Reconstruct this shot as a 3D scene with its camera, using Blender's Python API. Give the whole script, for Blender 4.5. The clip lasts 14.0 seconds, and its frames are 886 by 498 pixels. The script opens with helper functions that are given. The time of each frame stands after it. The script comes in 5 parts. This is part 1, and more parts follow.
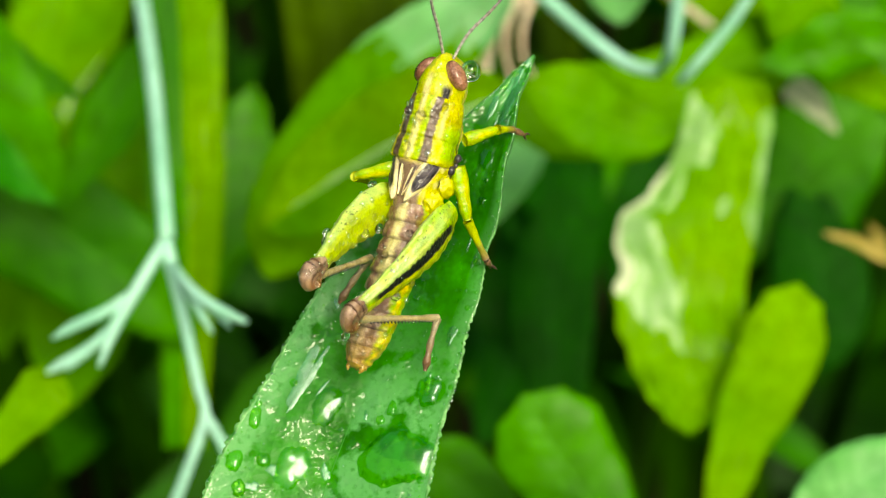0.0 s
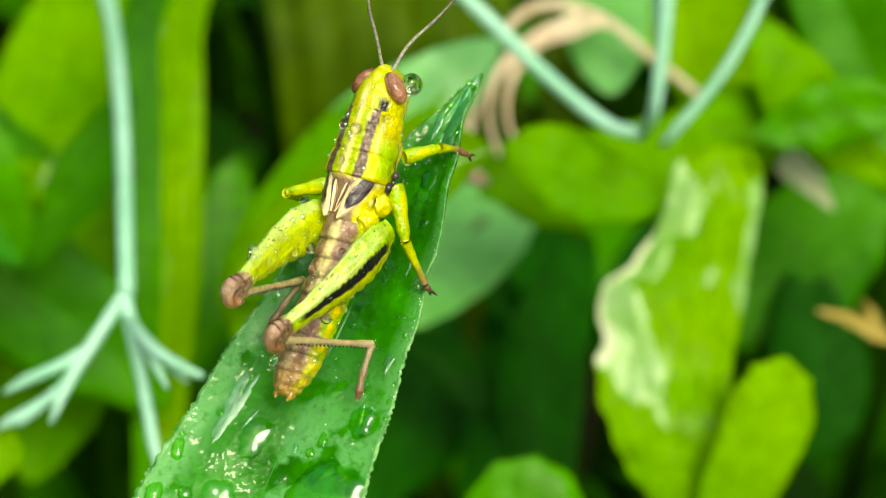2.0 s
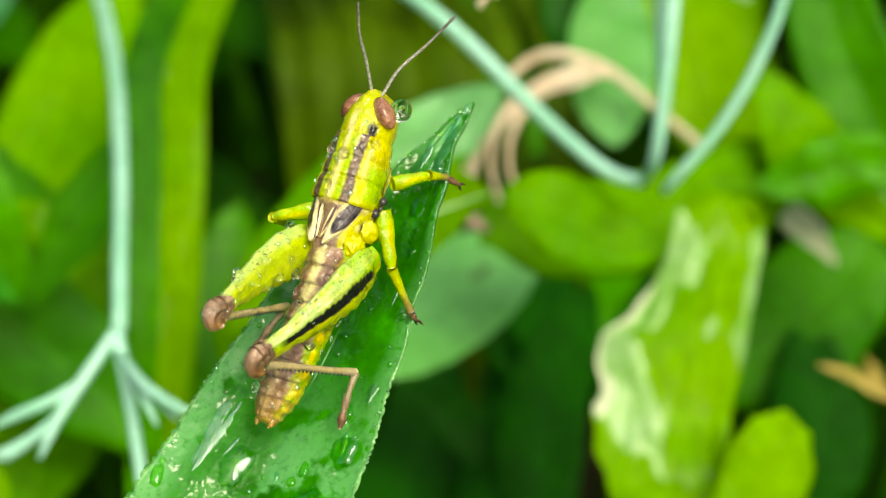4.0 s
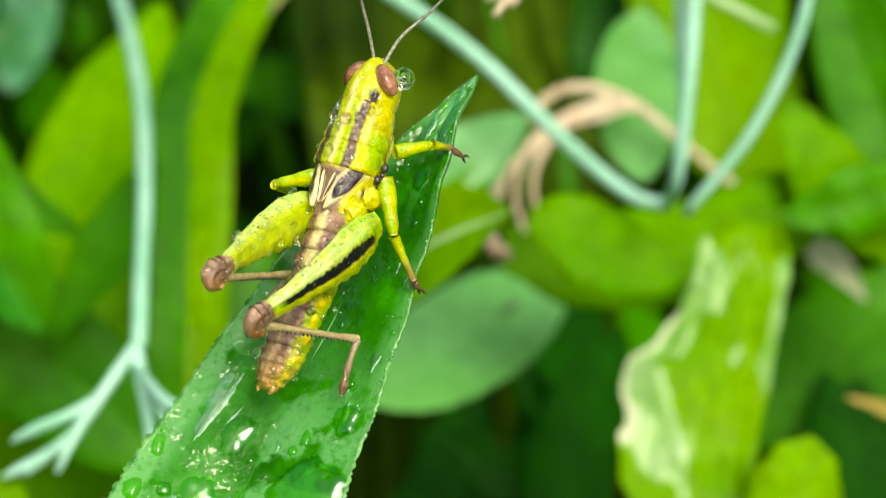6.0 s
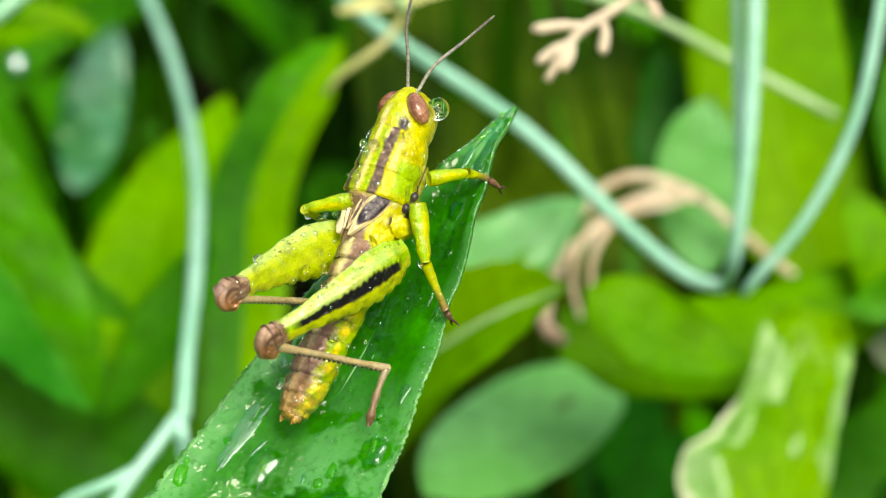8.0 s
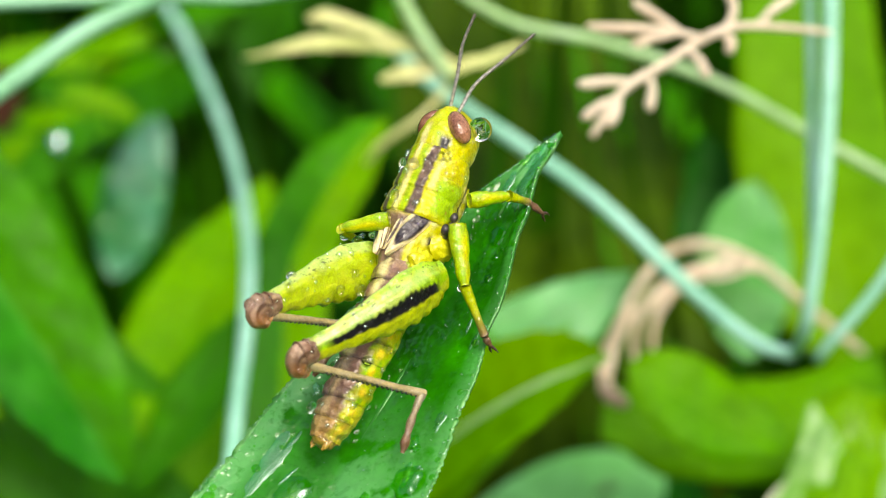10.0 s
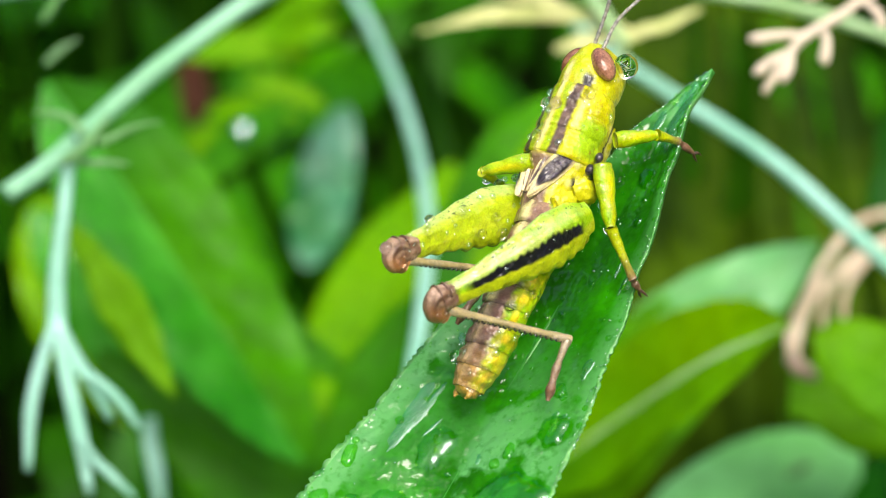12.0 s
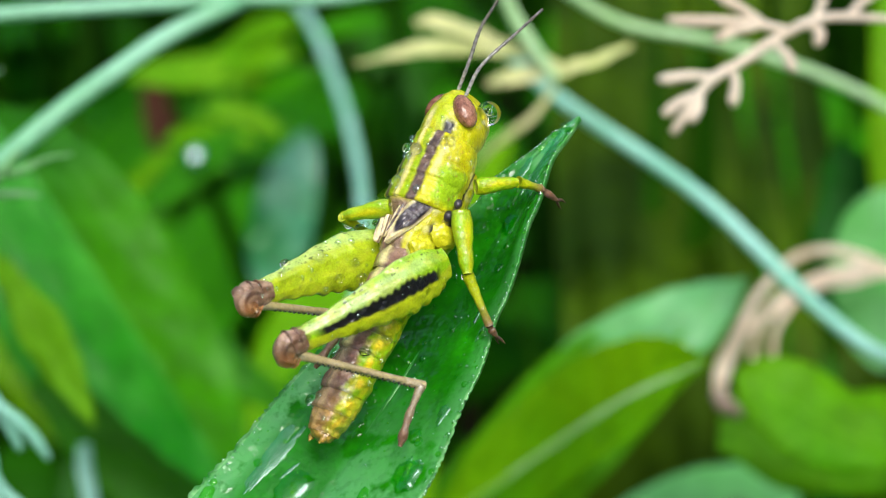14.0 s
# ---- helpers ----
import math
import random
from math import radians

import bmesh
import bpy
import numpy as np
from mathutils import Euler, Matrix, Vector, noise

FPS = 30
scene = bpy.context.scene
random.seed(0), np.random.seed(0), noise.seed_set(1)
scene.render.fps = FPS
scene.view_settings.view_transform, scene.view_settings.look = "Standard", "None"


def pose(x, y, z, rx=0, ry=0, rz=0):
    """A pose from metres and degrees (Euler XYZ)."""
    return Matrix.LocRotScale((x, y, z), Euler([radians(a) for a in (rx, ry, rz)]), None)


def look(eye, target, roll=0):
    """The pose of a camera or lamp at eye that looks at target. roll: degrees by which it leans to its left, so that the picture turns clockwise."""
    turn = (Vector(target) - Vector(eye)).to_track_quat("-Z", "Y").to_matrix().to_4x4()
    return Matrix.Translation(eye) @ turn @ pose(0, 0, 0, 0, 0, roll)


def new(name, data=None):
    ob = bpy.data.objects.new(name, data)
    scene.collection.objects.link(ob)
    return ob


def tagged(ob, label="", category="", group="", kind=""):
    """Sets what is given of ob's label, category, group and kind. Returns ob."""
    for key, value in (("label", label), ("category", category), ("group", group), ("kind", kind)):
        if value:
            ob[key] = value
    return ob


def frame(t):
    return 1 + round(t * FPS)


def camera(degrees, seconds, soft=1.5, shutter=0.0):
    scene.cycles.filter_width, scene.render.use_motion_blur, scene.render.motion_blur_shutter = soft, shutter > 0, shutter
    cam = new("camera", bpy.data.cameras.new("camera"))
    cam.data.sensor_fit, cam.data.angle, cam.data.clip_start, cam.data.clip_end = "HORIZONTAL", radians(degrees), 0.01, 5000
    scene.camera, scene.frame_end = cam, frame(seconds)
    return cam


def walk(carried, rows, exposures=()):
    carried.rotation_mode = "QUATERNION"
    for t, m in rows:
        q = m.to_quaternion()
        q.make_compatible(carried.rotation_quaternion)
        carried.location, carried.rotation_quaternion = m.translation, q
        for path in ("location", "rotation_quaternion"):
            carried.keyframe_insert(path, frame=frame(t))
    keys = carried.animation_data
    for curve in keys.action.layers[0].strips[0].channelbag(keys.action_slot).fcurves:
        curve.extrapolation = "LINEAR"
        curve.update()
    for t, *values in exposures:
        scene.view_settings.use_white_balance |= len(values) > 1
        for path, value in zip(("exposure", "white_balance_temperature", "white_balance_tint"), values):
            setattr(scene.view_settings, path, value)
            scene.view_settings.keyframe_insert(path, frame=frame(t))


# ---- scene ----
# A young grasshopper on a wet leaf among weeds, seen close up. Metres.
cam = camera(24, 14.0, soft=1.1)
cam.data.dof.use_dof = True
cam.data.dof.focus_distance = 0.105
cam.data.dof.aperture_fstop = 49
PATH = [
    (0, (0.00000, -0.07901, 0.37901), (0.00198, -0.00354, 0.29900), 0.01),
    (0.5, (0.00224, -0.07898, 0.37857), (0.00355, -0.00222, 0.29979), -0.47),
    (1, (0.00276, -0.07857, 0.37707), (0.00346, -0.00041, 0.29966), -0.66),
    (1.5, (0.00250, -0.07749, 0.37163), (0.00294, 0.00162, 0.29520), 0.09),
    (2, (0.00468, -0.07836, 0.37102), (0.00536, 0.00158, 0.29547), 0.21),
    (2.5, (0.00613, -0.07842, 0.36986), (0.00687, 0.00218, 0.29501), 0.15),
    (3, (0.00566, -0.07904, 0.36948), (0.00629, 0.00243, 0.29556), 0.47),
    (3.5, (0.00553, -0.07858, 0.36847), (0.00558, 0.00329, 0.29500), 0.72),
    (4, (0.00597, -0.07861, 0.36863), (0.00599, 0.00369, 0.29564), 0.95),
    (4.2, (0.00637, -0.07840, 0.36873), (0.00597, 0.00436, 0.29627), 0.76),
    (6.3, (0.00844, -0.08345, 0.36315), (0.00533, 0.00283, 0.29499), -0.54),
    (6.5, (0.00768, -0.08393, 0.36327), (0.00423, 0.00296, 0.29591), -0.89),
    (7, (0.00800, -0.08440, 0.36207), (0.00309, 0.00378, 0.29650), -1.16),
    (7.5, (0.00870, -0.08417, 0.35936), (0.00267, 0.00491, 0.29510), -0.97),
    (8, (0.01069, -0.08370, 0.35712), (0.00378, 0.00619, 0.29409), -1.00),
    (8.2, (0.01035, -0.08401, 0.35631), (0.00327, 0.00614, 0.29367), -1.30),
    (10.3, (0.01090, -0.08331, 0.35077), (0.00113, 0.01020, 0.29366), -0.93),
    (10.5, (0.01215, -0.08303, 0.35096), (0.00108, 0.01038, 0.29394), -1.90),
    (11, (0.01259, -0.08334, 0.34969), (-0.00332, 0.00963, 0.29310), -3.80),
    (11.5, (0.01436, -0.08184, 0.34780), (-0.00506, 0.01038, 0.29108), -5.24),
    (12, (0.01364, -0.08192, 0.34657), (-0.00684, 0.01017, 0.28999), -5.34),
    (12.5, (0.01695, -0.08187, 0.34743), (-0.00285, 0.01058, 0.29122), -5.22),
    (13, (0.01690, -0.08211, 0.34821), (-0.00285, 0.01044, 0.29214), -5.11),
    (13.5, (0.01813, -0.08133, 0.34843), (-0.00178, 0.01128, 0.29251), -4.79),
    (14, (0.02032, -0.08046, 0.34729), (-0.00042, 0.01211, 0.29160), -4.64),
]
walk(cam, [(t, look(eye, target, roll)) for t, eye, target, roll in PATH],
     [(0.0, 0.50, 8200, -6), (0.5, 0.45, 8200, -8), (1.0, 0.57, 8200, -3), (2.5, 0.51, 8100, -6), (4.2, 0.53, 7900, -2), (7.5, 0.52, 7500, 2), (10.5, 0.52, 6900, 6), (12.2, 0.64, 6600, 9), (13.0, 0.54, 6200, 8), (13.5, 0.36, 5900, 6), (14.0, 0.34, 6100, 7)])

# ---- light: an overcast sky with a weak wide sun ----
world = bpy.data.worlds.new("sky")
scene.world = world
world.use_nodes = True
wn = world.node_tree
sky = wn.nodes.new("ShaderNodeTexSky")
sky.sky_type = "NISHITA"
sky.sun_disc = False
sky.sun_elevation, sky.sun_rotation = radians(60), radians(148)
sky.dust_density = 7.0
sky.ozone_density = 0.4
wn.links.new(sky.outputs[0], wn.nodes["Background"].inputs[0])
wn.nodes["Background"].inputs[1].default_value = 0.14
sun = new("sun", bpy.data.lights.new("sun", "SUN"))
sun.data.energy, sun.data.angle, sun.data.color = 1.5, radians(28), (1.0, 0.98, 0.95)
sun.matrix_world = look((0.26, -0.42, 1.16), (0, 0, 0.3))


# ---- materials ----
def material(name, base, rough=0.45, vary=0.25, scale=60.0, second=None, through_light=0.0, bump=0.0, bump_scale=900.0,
             coat=0.0, spec=0.5, island=0.0, veins=0.0):
    """A surface with colour variation at two scales and fine relief; through_light: the share of light let through (leaves)."""
    m = bpy.data.materials.new(name)
    m.use_nodes = True
    nt = m.node_tree
    n, ln = nt.nodes, nt.links
    b = n["Principled BSDF"]
    co = n.new("ShaderNodeTexCoord")
    big = n.new("ShaderNodeTexNoise")
    big.inputs["Scale"].default_value = scale
    big.inputs["Detail"].default_value = 3
    fine = n.new("ShaderNodeTexNoise")
    fine.inputs["Scale"].default_value = scale * 9
    fine.inputs["Detail"].default_value = 2
    for x in (big, fine):
        ln.new(co.outputs["Object"], x.inputs["Vector"])
    ramp = n.new("ShaderNodeMapRange")
    ramp.inputs[1].default_value, ramp.inputs[2].default_value = 0.35, 0.65
    ln.new(big.outputs[0], ramp.inputs[0])
    mix = n.new("ShaderNodeMix")
    mix.data_type = "RGBA"
    other = second or tuple(c * (1 - vary) for c in base)
    mix.inputs["A"].default_value, mix.inputs["B"].default_value = (*base, 1), (*other, 1)
    ln.new(ramp.outputs[0], mix.inputs["Factor"])
    hsv = n.new("ShaderNodeHueSaturation")
    ln.new(mix.outputs["Result"], hsv.inputs["Color"])
    val = n.new("ShaderNodeMapRange")
    val.inputs[1].default_value, val.inputs[2].default_value = 0.3, 0.7
    val.inputs[3].default_value, val.inputs[4].default_value = 1 - vary * 0.5, 1 + vary * 0.5
    ln.new(fine.outputs[0], val.inputs[0])
    if island:
        geo = n.new("ShaderNodeNewGeometry")
        isl = n.new("ShaderNodeMapRange")
        isl.inputs[3].default_value, isl.inputs[4].default_value = 1 - island, 1 + island
        ln.new(geo.outputs["Random Per Island"], isl.inputs[0])
        mul = n.new("ShaderNodeMath")
        mul.operation = "MULTIPLY"
        ln.new(isl.outputs[0], mul.inputs[0])
        ln.new(val.outputs[0], mul.inputs[1])
        ln.new(mul.outputs[0], hsv.inputs["Value"])
    else:
        ln.new(val.outputs[0], hsv.inputs["Value"])
    colour = hsv.outputs[0]
    relief = None
    if veins:
        # chevron side veins and a pale midrib, from the blade's own coordinates (along, across)
        at = n.new("ShaderNodeAttribute")
        at.attribute_name = "blade"
        sep = n.new("ShaderNodeSeparateXYZ")
        ln.new(at.outputs["Vector"], sep.inputs[0])
        def calc(op, a, c=None):
            q = n.new("ShaderNodeMath")
            q.operation = op
            for k, val in enumerate((a, c)):
                if val is None:
                    continue
                if isinstance(val, (int, float)):
                    q.inputs[k].default_value = val
                else:
                    ln.new(val, q.inputs[k])
            return q.outputs[0]
        off = calc("ABSOLUTE", sep.outputs[1])
        bend = calc("MULTIPLY", calc("POWER", off, 0.8), 0.16)
        wob = calc("MULTIPLY", calc("SUBTRACT", big.outputs[0], 0.5), 0.10)
        phase = calc("FRACT", calc("MULTIPLY", calc("ADD", calc("SUBTRACT", sep.outputs[0], bend), wob), 9.0))
        ridge = calc("ABSOLUTE", calc("SUBTRACT", phase, 0.5))
        line = calc("SUBTRACT", 1.0, calc("MINIMUM", calc("MULTIPLY", ridge, 9.0), 1.0))
        rib = calc("SUBTRACT", 1.0, calc("MINIMUM", calc("MULTIPLY", off, 22.0), 1.0))
        shown = calc("MINIMUM", calc("ADD", calc("MULTIPLY", line, 0.25), rib), 1.0)
        tint = n.new("ShaderNodeMix")
        tint.data_type = "RGBA"
        tint.inputs["B"].default_value = (*(min(1, c * 1.5 + 0.05) for c in base), 1)
        ln.new(calc("MULTIPLY", shown, veins), tint.inputs["Factor"])
        ln.new(colour, tint.inputs["A"])
        colour = tint.outputs["Result"]
        relief = n.new("ShaderNodeBump")
        relief.inputs["Strength"].default_value, relief.inputs["Distance"].default_value = 0.13, 0.0004
        ln.new(calc("ADD", calc("MULTIPLY", calc("MULTIPLY", ridge, ridge), 4.0), calc("MULTIPLY", rib, -1.0)), relief.inputs["Height"])
        ln.new(relief.outputs[0], b.inputs["Normal"])
        gl = n.new("ShaderNodeMapRange")
        gl.inputs[1].default_value, gl.inputs[2].default_value = 0.35, 0.65
        gl.inputs[3].default_value, gl.inputs[4].default_value = rough - 0.08, rough + 0.14
        ln.new(big.outputs[0], gl.inputs[0])
        ln.new(gl.outputs[0], b.inputs["Roughness"])
    ln.new(colour, b.inputs["Base Color"])
    b.inputs["Roughness"].default_value = rough
    b.inputs["Specular IOR Level"].default_value = spec
    b.inputs["Coat Weight"].default_value = coat
    b.inputs["Coat Roughness"].default_value = 0.12
    if bump:
        bt = n.new("ShaderNodeTexNoise")
        bt.inputs["Scale"].default_value = bump_scale
        ln.new(co.outputs["Object"], bt.inputs["Vector"])
        bp = n.new("ShaderNodeBump")
        bp.inputs["Strength"].default_value, bp.inputs["Distance"].default_value = bump, 0.0003
        ln.new(bt.outputs[0], bp.inputs["Height"])
        if relief:
            ln.new(relief.outputs[0], bp.inputs["Normal"])
        ln.new(bp.outputs[0], b.inputs["Normal"])
    if through_light:
        tr = n.new("ShaderNodeBsdfTranslucent")
        ln.new(colour, tr.inputs["Color"])
        ms = n.new("ShaderNodeMixShader")
        ms.inputs[0].default_value = through_light
        ln.new(b.outputs[0], ms.inputs[1])
        ln.new(tr.outputs[0], ms.inputs[2])
        ln.new(ms.outputs[0], n["Material Output"].inputs["Surface"])
    return m


def glass(name, tint=(1, 1, 1)):
    m = bpy.data.materials.new(name)
    m.use_nodes = True
    b = m.node_tree.nodes["Principled BSDF"]
    b.inputs["Base Color"].default_value = (*tint, 1)
    b.inputs["Transmission Weight"].default_value = 1.0
    b.inputs["IOR"].default_value = 1.33
    b.inputs["Roughness"].default_value = 0.02
    return m


LEAF_MAIN = material("wet_leaf", (0.026, 0.29, 0.002), 0.34, 0.3, 240, (0.011, 0.15, 0.001), 0.3, 0.4, 1500, 0, 0.06)


def wetten(m):
    """Where the leaf is dry a hairy, pale cover, with the sky's sheen put into its colour, lies on the lower half,
    along the edges and at the tip; elsewhere it is dark and wet.
    """
    n, ln = m.node_tree.nodes, m.node_tree.links
    b = n["Principled BSDF"]
    co = next(x for x in n if x.type == "TEX_COORD")
    def patches(scale, detail, lo, hi):
        t = n.new("ShaderNodeTexNoise")
        t.inputs["Scale"].default_value, t.inputs["Detail"].default_value = scale, detail
        ln.new(co.outputs["Object"], t.inputs["Vector"])
        return span(t.outputs[0], lo, hi)
    def span(x, lo, hi, a=0.0, c=1.0):
        r = n.new("ShaderNodeMapRange")
        for k, val in ((1, lo), (2, hi), (3, a), (4, c)):
            r.inputs[k].default_value = val
        ln.new(x, r.inputs[0])
        return r.outputs[0]
    def calc(op, a, c):
        q = n.new("ShaderNodeMath")
        q.operation, q.use_clamp = op, True
        for k, val in enumerate((a, c)):
            if isinstance(val, (int, float)):
                q.inputs[k].default_value = val
            else:
                ln.new(val, q.inputs[k])
        return q.outputs[0]
    at, sep = n.new("ShaderNodeAttribute"), n.new("ShaderNodeSeparateXYZ")
    at.attribute_name = "blade"
    ln.new(at.outputs["Vector"], sep.inputs[0])
    along, over = sep.outputs[0], sep.outputs[1]
    low = span(along, 0.56, 0.44)
    # one half and the tip come out paler: sky sheen painted as base colour
    half = span(over, -0.06, 0.05, 0.20, 1.0)
    edge = calc("MULTIPLY", calc("MAXIMUM", span(over, 0.72, 0.95), span(over, -0.60, -0.82)), span(along, 0.84, 0.5, 0.3, 1.0))
    tip = calc("MULTIPLY", span(along, 0.82, 0.88), span(over, -0.6, 0.0, 0.6, 1.0))
    lie = calc("MAXIMUM", calc("MULTIPLY", low, half), edge)
    bloom_sheen = calc("MAXIMUM", calc("MULTIPLY", calc("MULTIPLY", patches(330, 5, 0.42, 0.47), patches(2600, 3, 0.16, 0.46)), lie), calc("MULTIPLY", tip, patches(1400, 3, 0.2, 0.4)))
    old = b.inputs["Base Color"].links[0].from_socket
    mix = n.new("ShaderNodeMix")
    mix.data_type = "RGBA"
    mix.inputs["B"].default_value = (0.105, 0.43, 0.105, 1)
    ln.new(bloom_sheen, mix.inputs["Factor"])
    ln.new(old, mix.inputs["A"])
    ln.new(mix.outputs["Result"], b.inputs["Base Color"])
    ln.new(span(bloom_sheen, 0.0, 1.0, 0.30, 0.48), b.inputs["Roughness"])
    ln.new(span(bloom_sheen, 0.0, 1.0, 0.10, 0.40), b.inputs["Specular IOR Level"])
    wave, bp = n.new("ShaderNodeTexNoise"), n.new("ShaderNodeBump")
    wave.inputs["Scale"].default_value, wave.inputs["Detail"].default_value = 900, 2
    bp.inputs["Strength"].default_value, bp.inputs["Distance"].default_value = 1.0, 0.0007
    ln.new(co.outputs["Object"], wave.inputs["Vector"])
    ln.new(wave.outputs[0], bp.inputs["Height"])
    ln.new(patches(620, 3, 0.50, 0.56), b.inputs["Coat Weight"])
    ln.new(bp.outputs[0], b.inputs["Coat Normal"])
    b.inputs["Coat Roughness"].default_value = 0.08
    b.inputs["Coat IOR"].default_value = 1.55


wetten(LEAF_MAIN)
RIB_MAIN = material("wet_leaf_rib", (0.030, 0.25, 0.015), 0.35, 0.2, 300)
RIM_MAIN = material("wet_leaf_rim", (0.17, 0.44, 0.14), 0.4, 0.5, 1400, (0.012, 0.18, 0.006))
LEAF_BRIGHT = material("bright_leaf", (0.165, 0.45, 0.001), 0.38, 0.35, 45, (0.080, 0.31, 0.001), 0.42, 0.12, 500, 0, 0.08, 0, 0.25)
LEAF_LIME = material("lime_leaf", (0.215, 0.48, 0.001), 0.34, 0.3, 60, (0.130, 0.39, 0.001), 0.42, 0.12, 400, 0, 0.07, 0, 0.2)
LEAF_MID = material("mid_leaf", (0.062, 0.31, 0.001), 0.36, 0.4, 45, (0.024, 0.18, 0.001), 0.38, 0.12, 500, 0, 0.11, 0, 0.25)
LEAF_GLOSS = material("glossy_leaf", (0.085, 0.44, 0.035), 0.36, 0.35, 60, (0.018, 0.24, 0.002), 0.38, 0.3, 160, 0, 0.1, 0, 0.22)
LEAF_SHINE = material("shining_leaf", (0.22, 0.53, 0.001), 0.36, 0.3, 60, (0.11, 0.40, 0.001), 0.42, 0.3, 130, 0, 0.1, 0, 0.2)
# teal base stands for a blurred sky reflection on one far leaf
LEAF_TEAL = material("teal_glint_leaf", (0.16, 0.46, 0.32), 0.30, 0.5, 60, (0.02, 0.22, 0.04), 0.2, 0.3, 200, 0.3)
# olive kept low: part of the blades' shade is in this colour
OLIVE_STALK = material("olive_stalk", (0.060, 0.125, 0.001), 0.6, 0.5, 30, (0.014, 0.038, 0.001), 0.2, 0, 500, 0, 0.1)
# darkest leaf green, lowered so that the gaps' shade sits in the colour
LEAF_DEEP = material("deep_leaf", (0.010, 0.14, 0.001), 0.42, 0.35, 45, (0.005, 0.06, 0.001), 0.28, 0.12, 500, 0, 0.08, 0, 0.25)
# pale blue-green base: the sheen of the sky is painted into these two leaves
LEAF_BLUE = material("sky_sheen_leaf", (0.20, 0.54, 0.22), 0.36, 0.25, 50, (0.11, 0.44, 0.08), 0.3, 0.1, 500, 0.1, 0.35, 0, 0.2)
LEAF_SHEEN = material("pale_sheen_leaf", (0.27, 0.70, 0.27), 0.36, 0.25, 50, (0.17, 0.58, 0.13), 0.3, 0.1, 500, 0.1, 0.35, 0, 0.2)
LEAF_OLIVE = material("olive_leaf", (0.21, 0.48, 0.004), 0.4, 0.25, 40, (0.14, 0.40, 0.004), 0.45, 0.1, 500, 0, 0.08, 0, 0.25)
# both dimmed to deepen the gaps, shade given as low base colour
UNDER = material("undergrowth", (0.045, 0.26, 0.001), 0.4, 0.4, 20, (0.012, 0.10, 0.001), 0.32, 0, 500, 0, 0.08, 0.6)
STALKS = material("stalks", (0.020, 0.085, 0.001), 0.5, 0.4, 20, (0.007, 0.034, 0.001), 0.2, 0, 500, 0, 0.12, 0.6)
STEM_BLUE = material("waxy_stem", (0.40, 0.76, 0.64), 0.36, 0.2, 160, (0.28, 0.64, 0.47), 0.1, 0.3, 700)
STEM_SOFT = material("soft_green_stem", (0.27, 0.58, 0.38), 0.4, 0.2, 140, (0.19, 0.48, 0.26), 0.12)
STEM_TWIG = material("grey_green_twig", (0.20, 0.42, 0.18), 0.4, 0.25, 160, (0.12, 0.33, 0.09), 0.12)
STEM_GREEN2 = material("pale_green_stem", (0.44, 0.68, 0.36), 0.4, 0.2, 120, (0.34, 0.60, 0.24), 0.15)
RUST = material("rust_spot", (0.34, 0.15, 0.04), 0.5, 0.3, 300)
DRY_GREY = material("shrivelled", (0.36, 0.28, 0.22), 0.7, 0.3, 200, (0.25, 0.17, 0.12), 0, 0.3, 900)
STEM_GREEN = material("green_stem", (0.12, 0.36, 0.05), 0.4, 0.2, 120)
DRY = material("dry_leaf", (0.80, 0.70, 0.54), 0.6, 0.25, 150, (0.60, 0.47, 0.33), 0.15, 0.2, 900)
PALE_GREY = material("dying_blade", (0.72, 0.78, 0.56), 0.5, 0.25, 150, (0.34, 0.48, 0.22), 0.2)
DRY_PALE = material("dry_flower", (0.84, 0.76, 0.62), 0.6, 0.2, 150, (0.70, 0.58, 0.44), 0.2)
PALE_YELLOW = material("pale_leaf", (0.86, 0.84, 0.46), 0.45, 0.25, 120, (0.64, 0.72, 0.26), 0.3)
EATEN = material("eaten_skin", (0.29, 0.54, 0.20), 0.26, 0.3, 260, (0.20, 0.47, 0.08), 0.3, 0.5, 500)
EATEN_RIM = material("eaten_rim", (0.62, 0.70, 0.50), 0.4, 0.2, 300, (0.52, 0.64, 0.40), 0.2)
ORANGE_DRY = material("withered_orange", (0.42, 0.31, 0.07), 0.6, 0.3, 200, (0.26, 0.22, 0.03))
RED_DRY = material("red_brown_leaf", (0.055, 0.02, 0.010), 0.7, 0.4, 60, (0.03, 0.012, 0.008), 0, 0, 500, 0, 0.1)
SPOT = material("leaf_spot", (0.08, 0.17, 0.03), 0.5, 0.3, 200)
# near-black base: shade under the weeds is included in the soil's colour
SOIL = material("soil", (0.016, 0.015, 0.006), 1.0, 0.5, 25, (0.008, 0.007, 0.003), 0, 0.5, 120, 0, 0.1)
WATER = glass("water", (1, 1, 1))


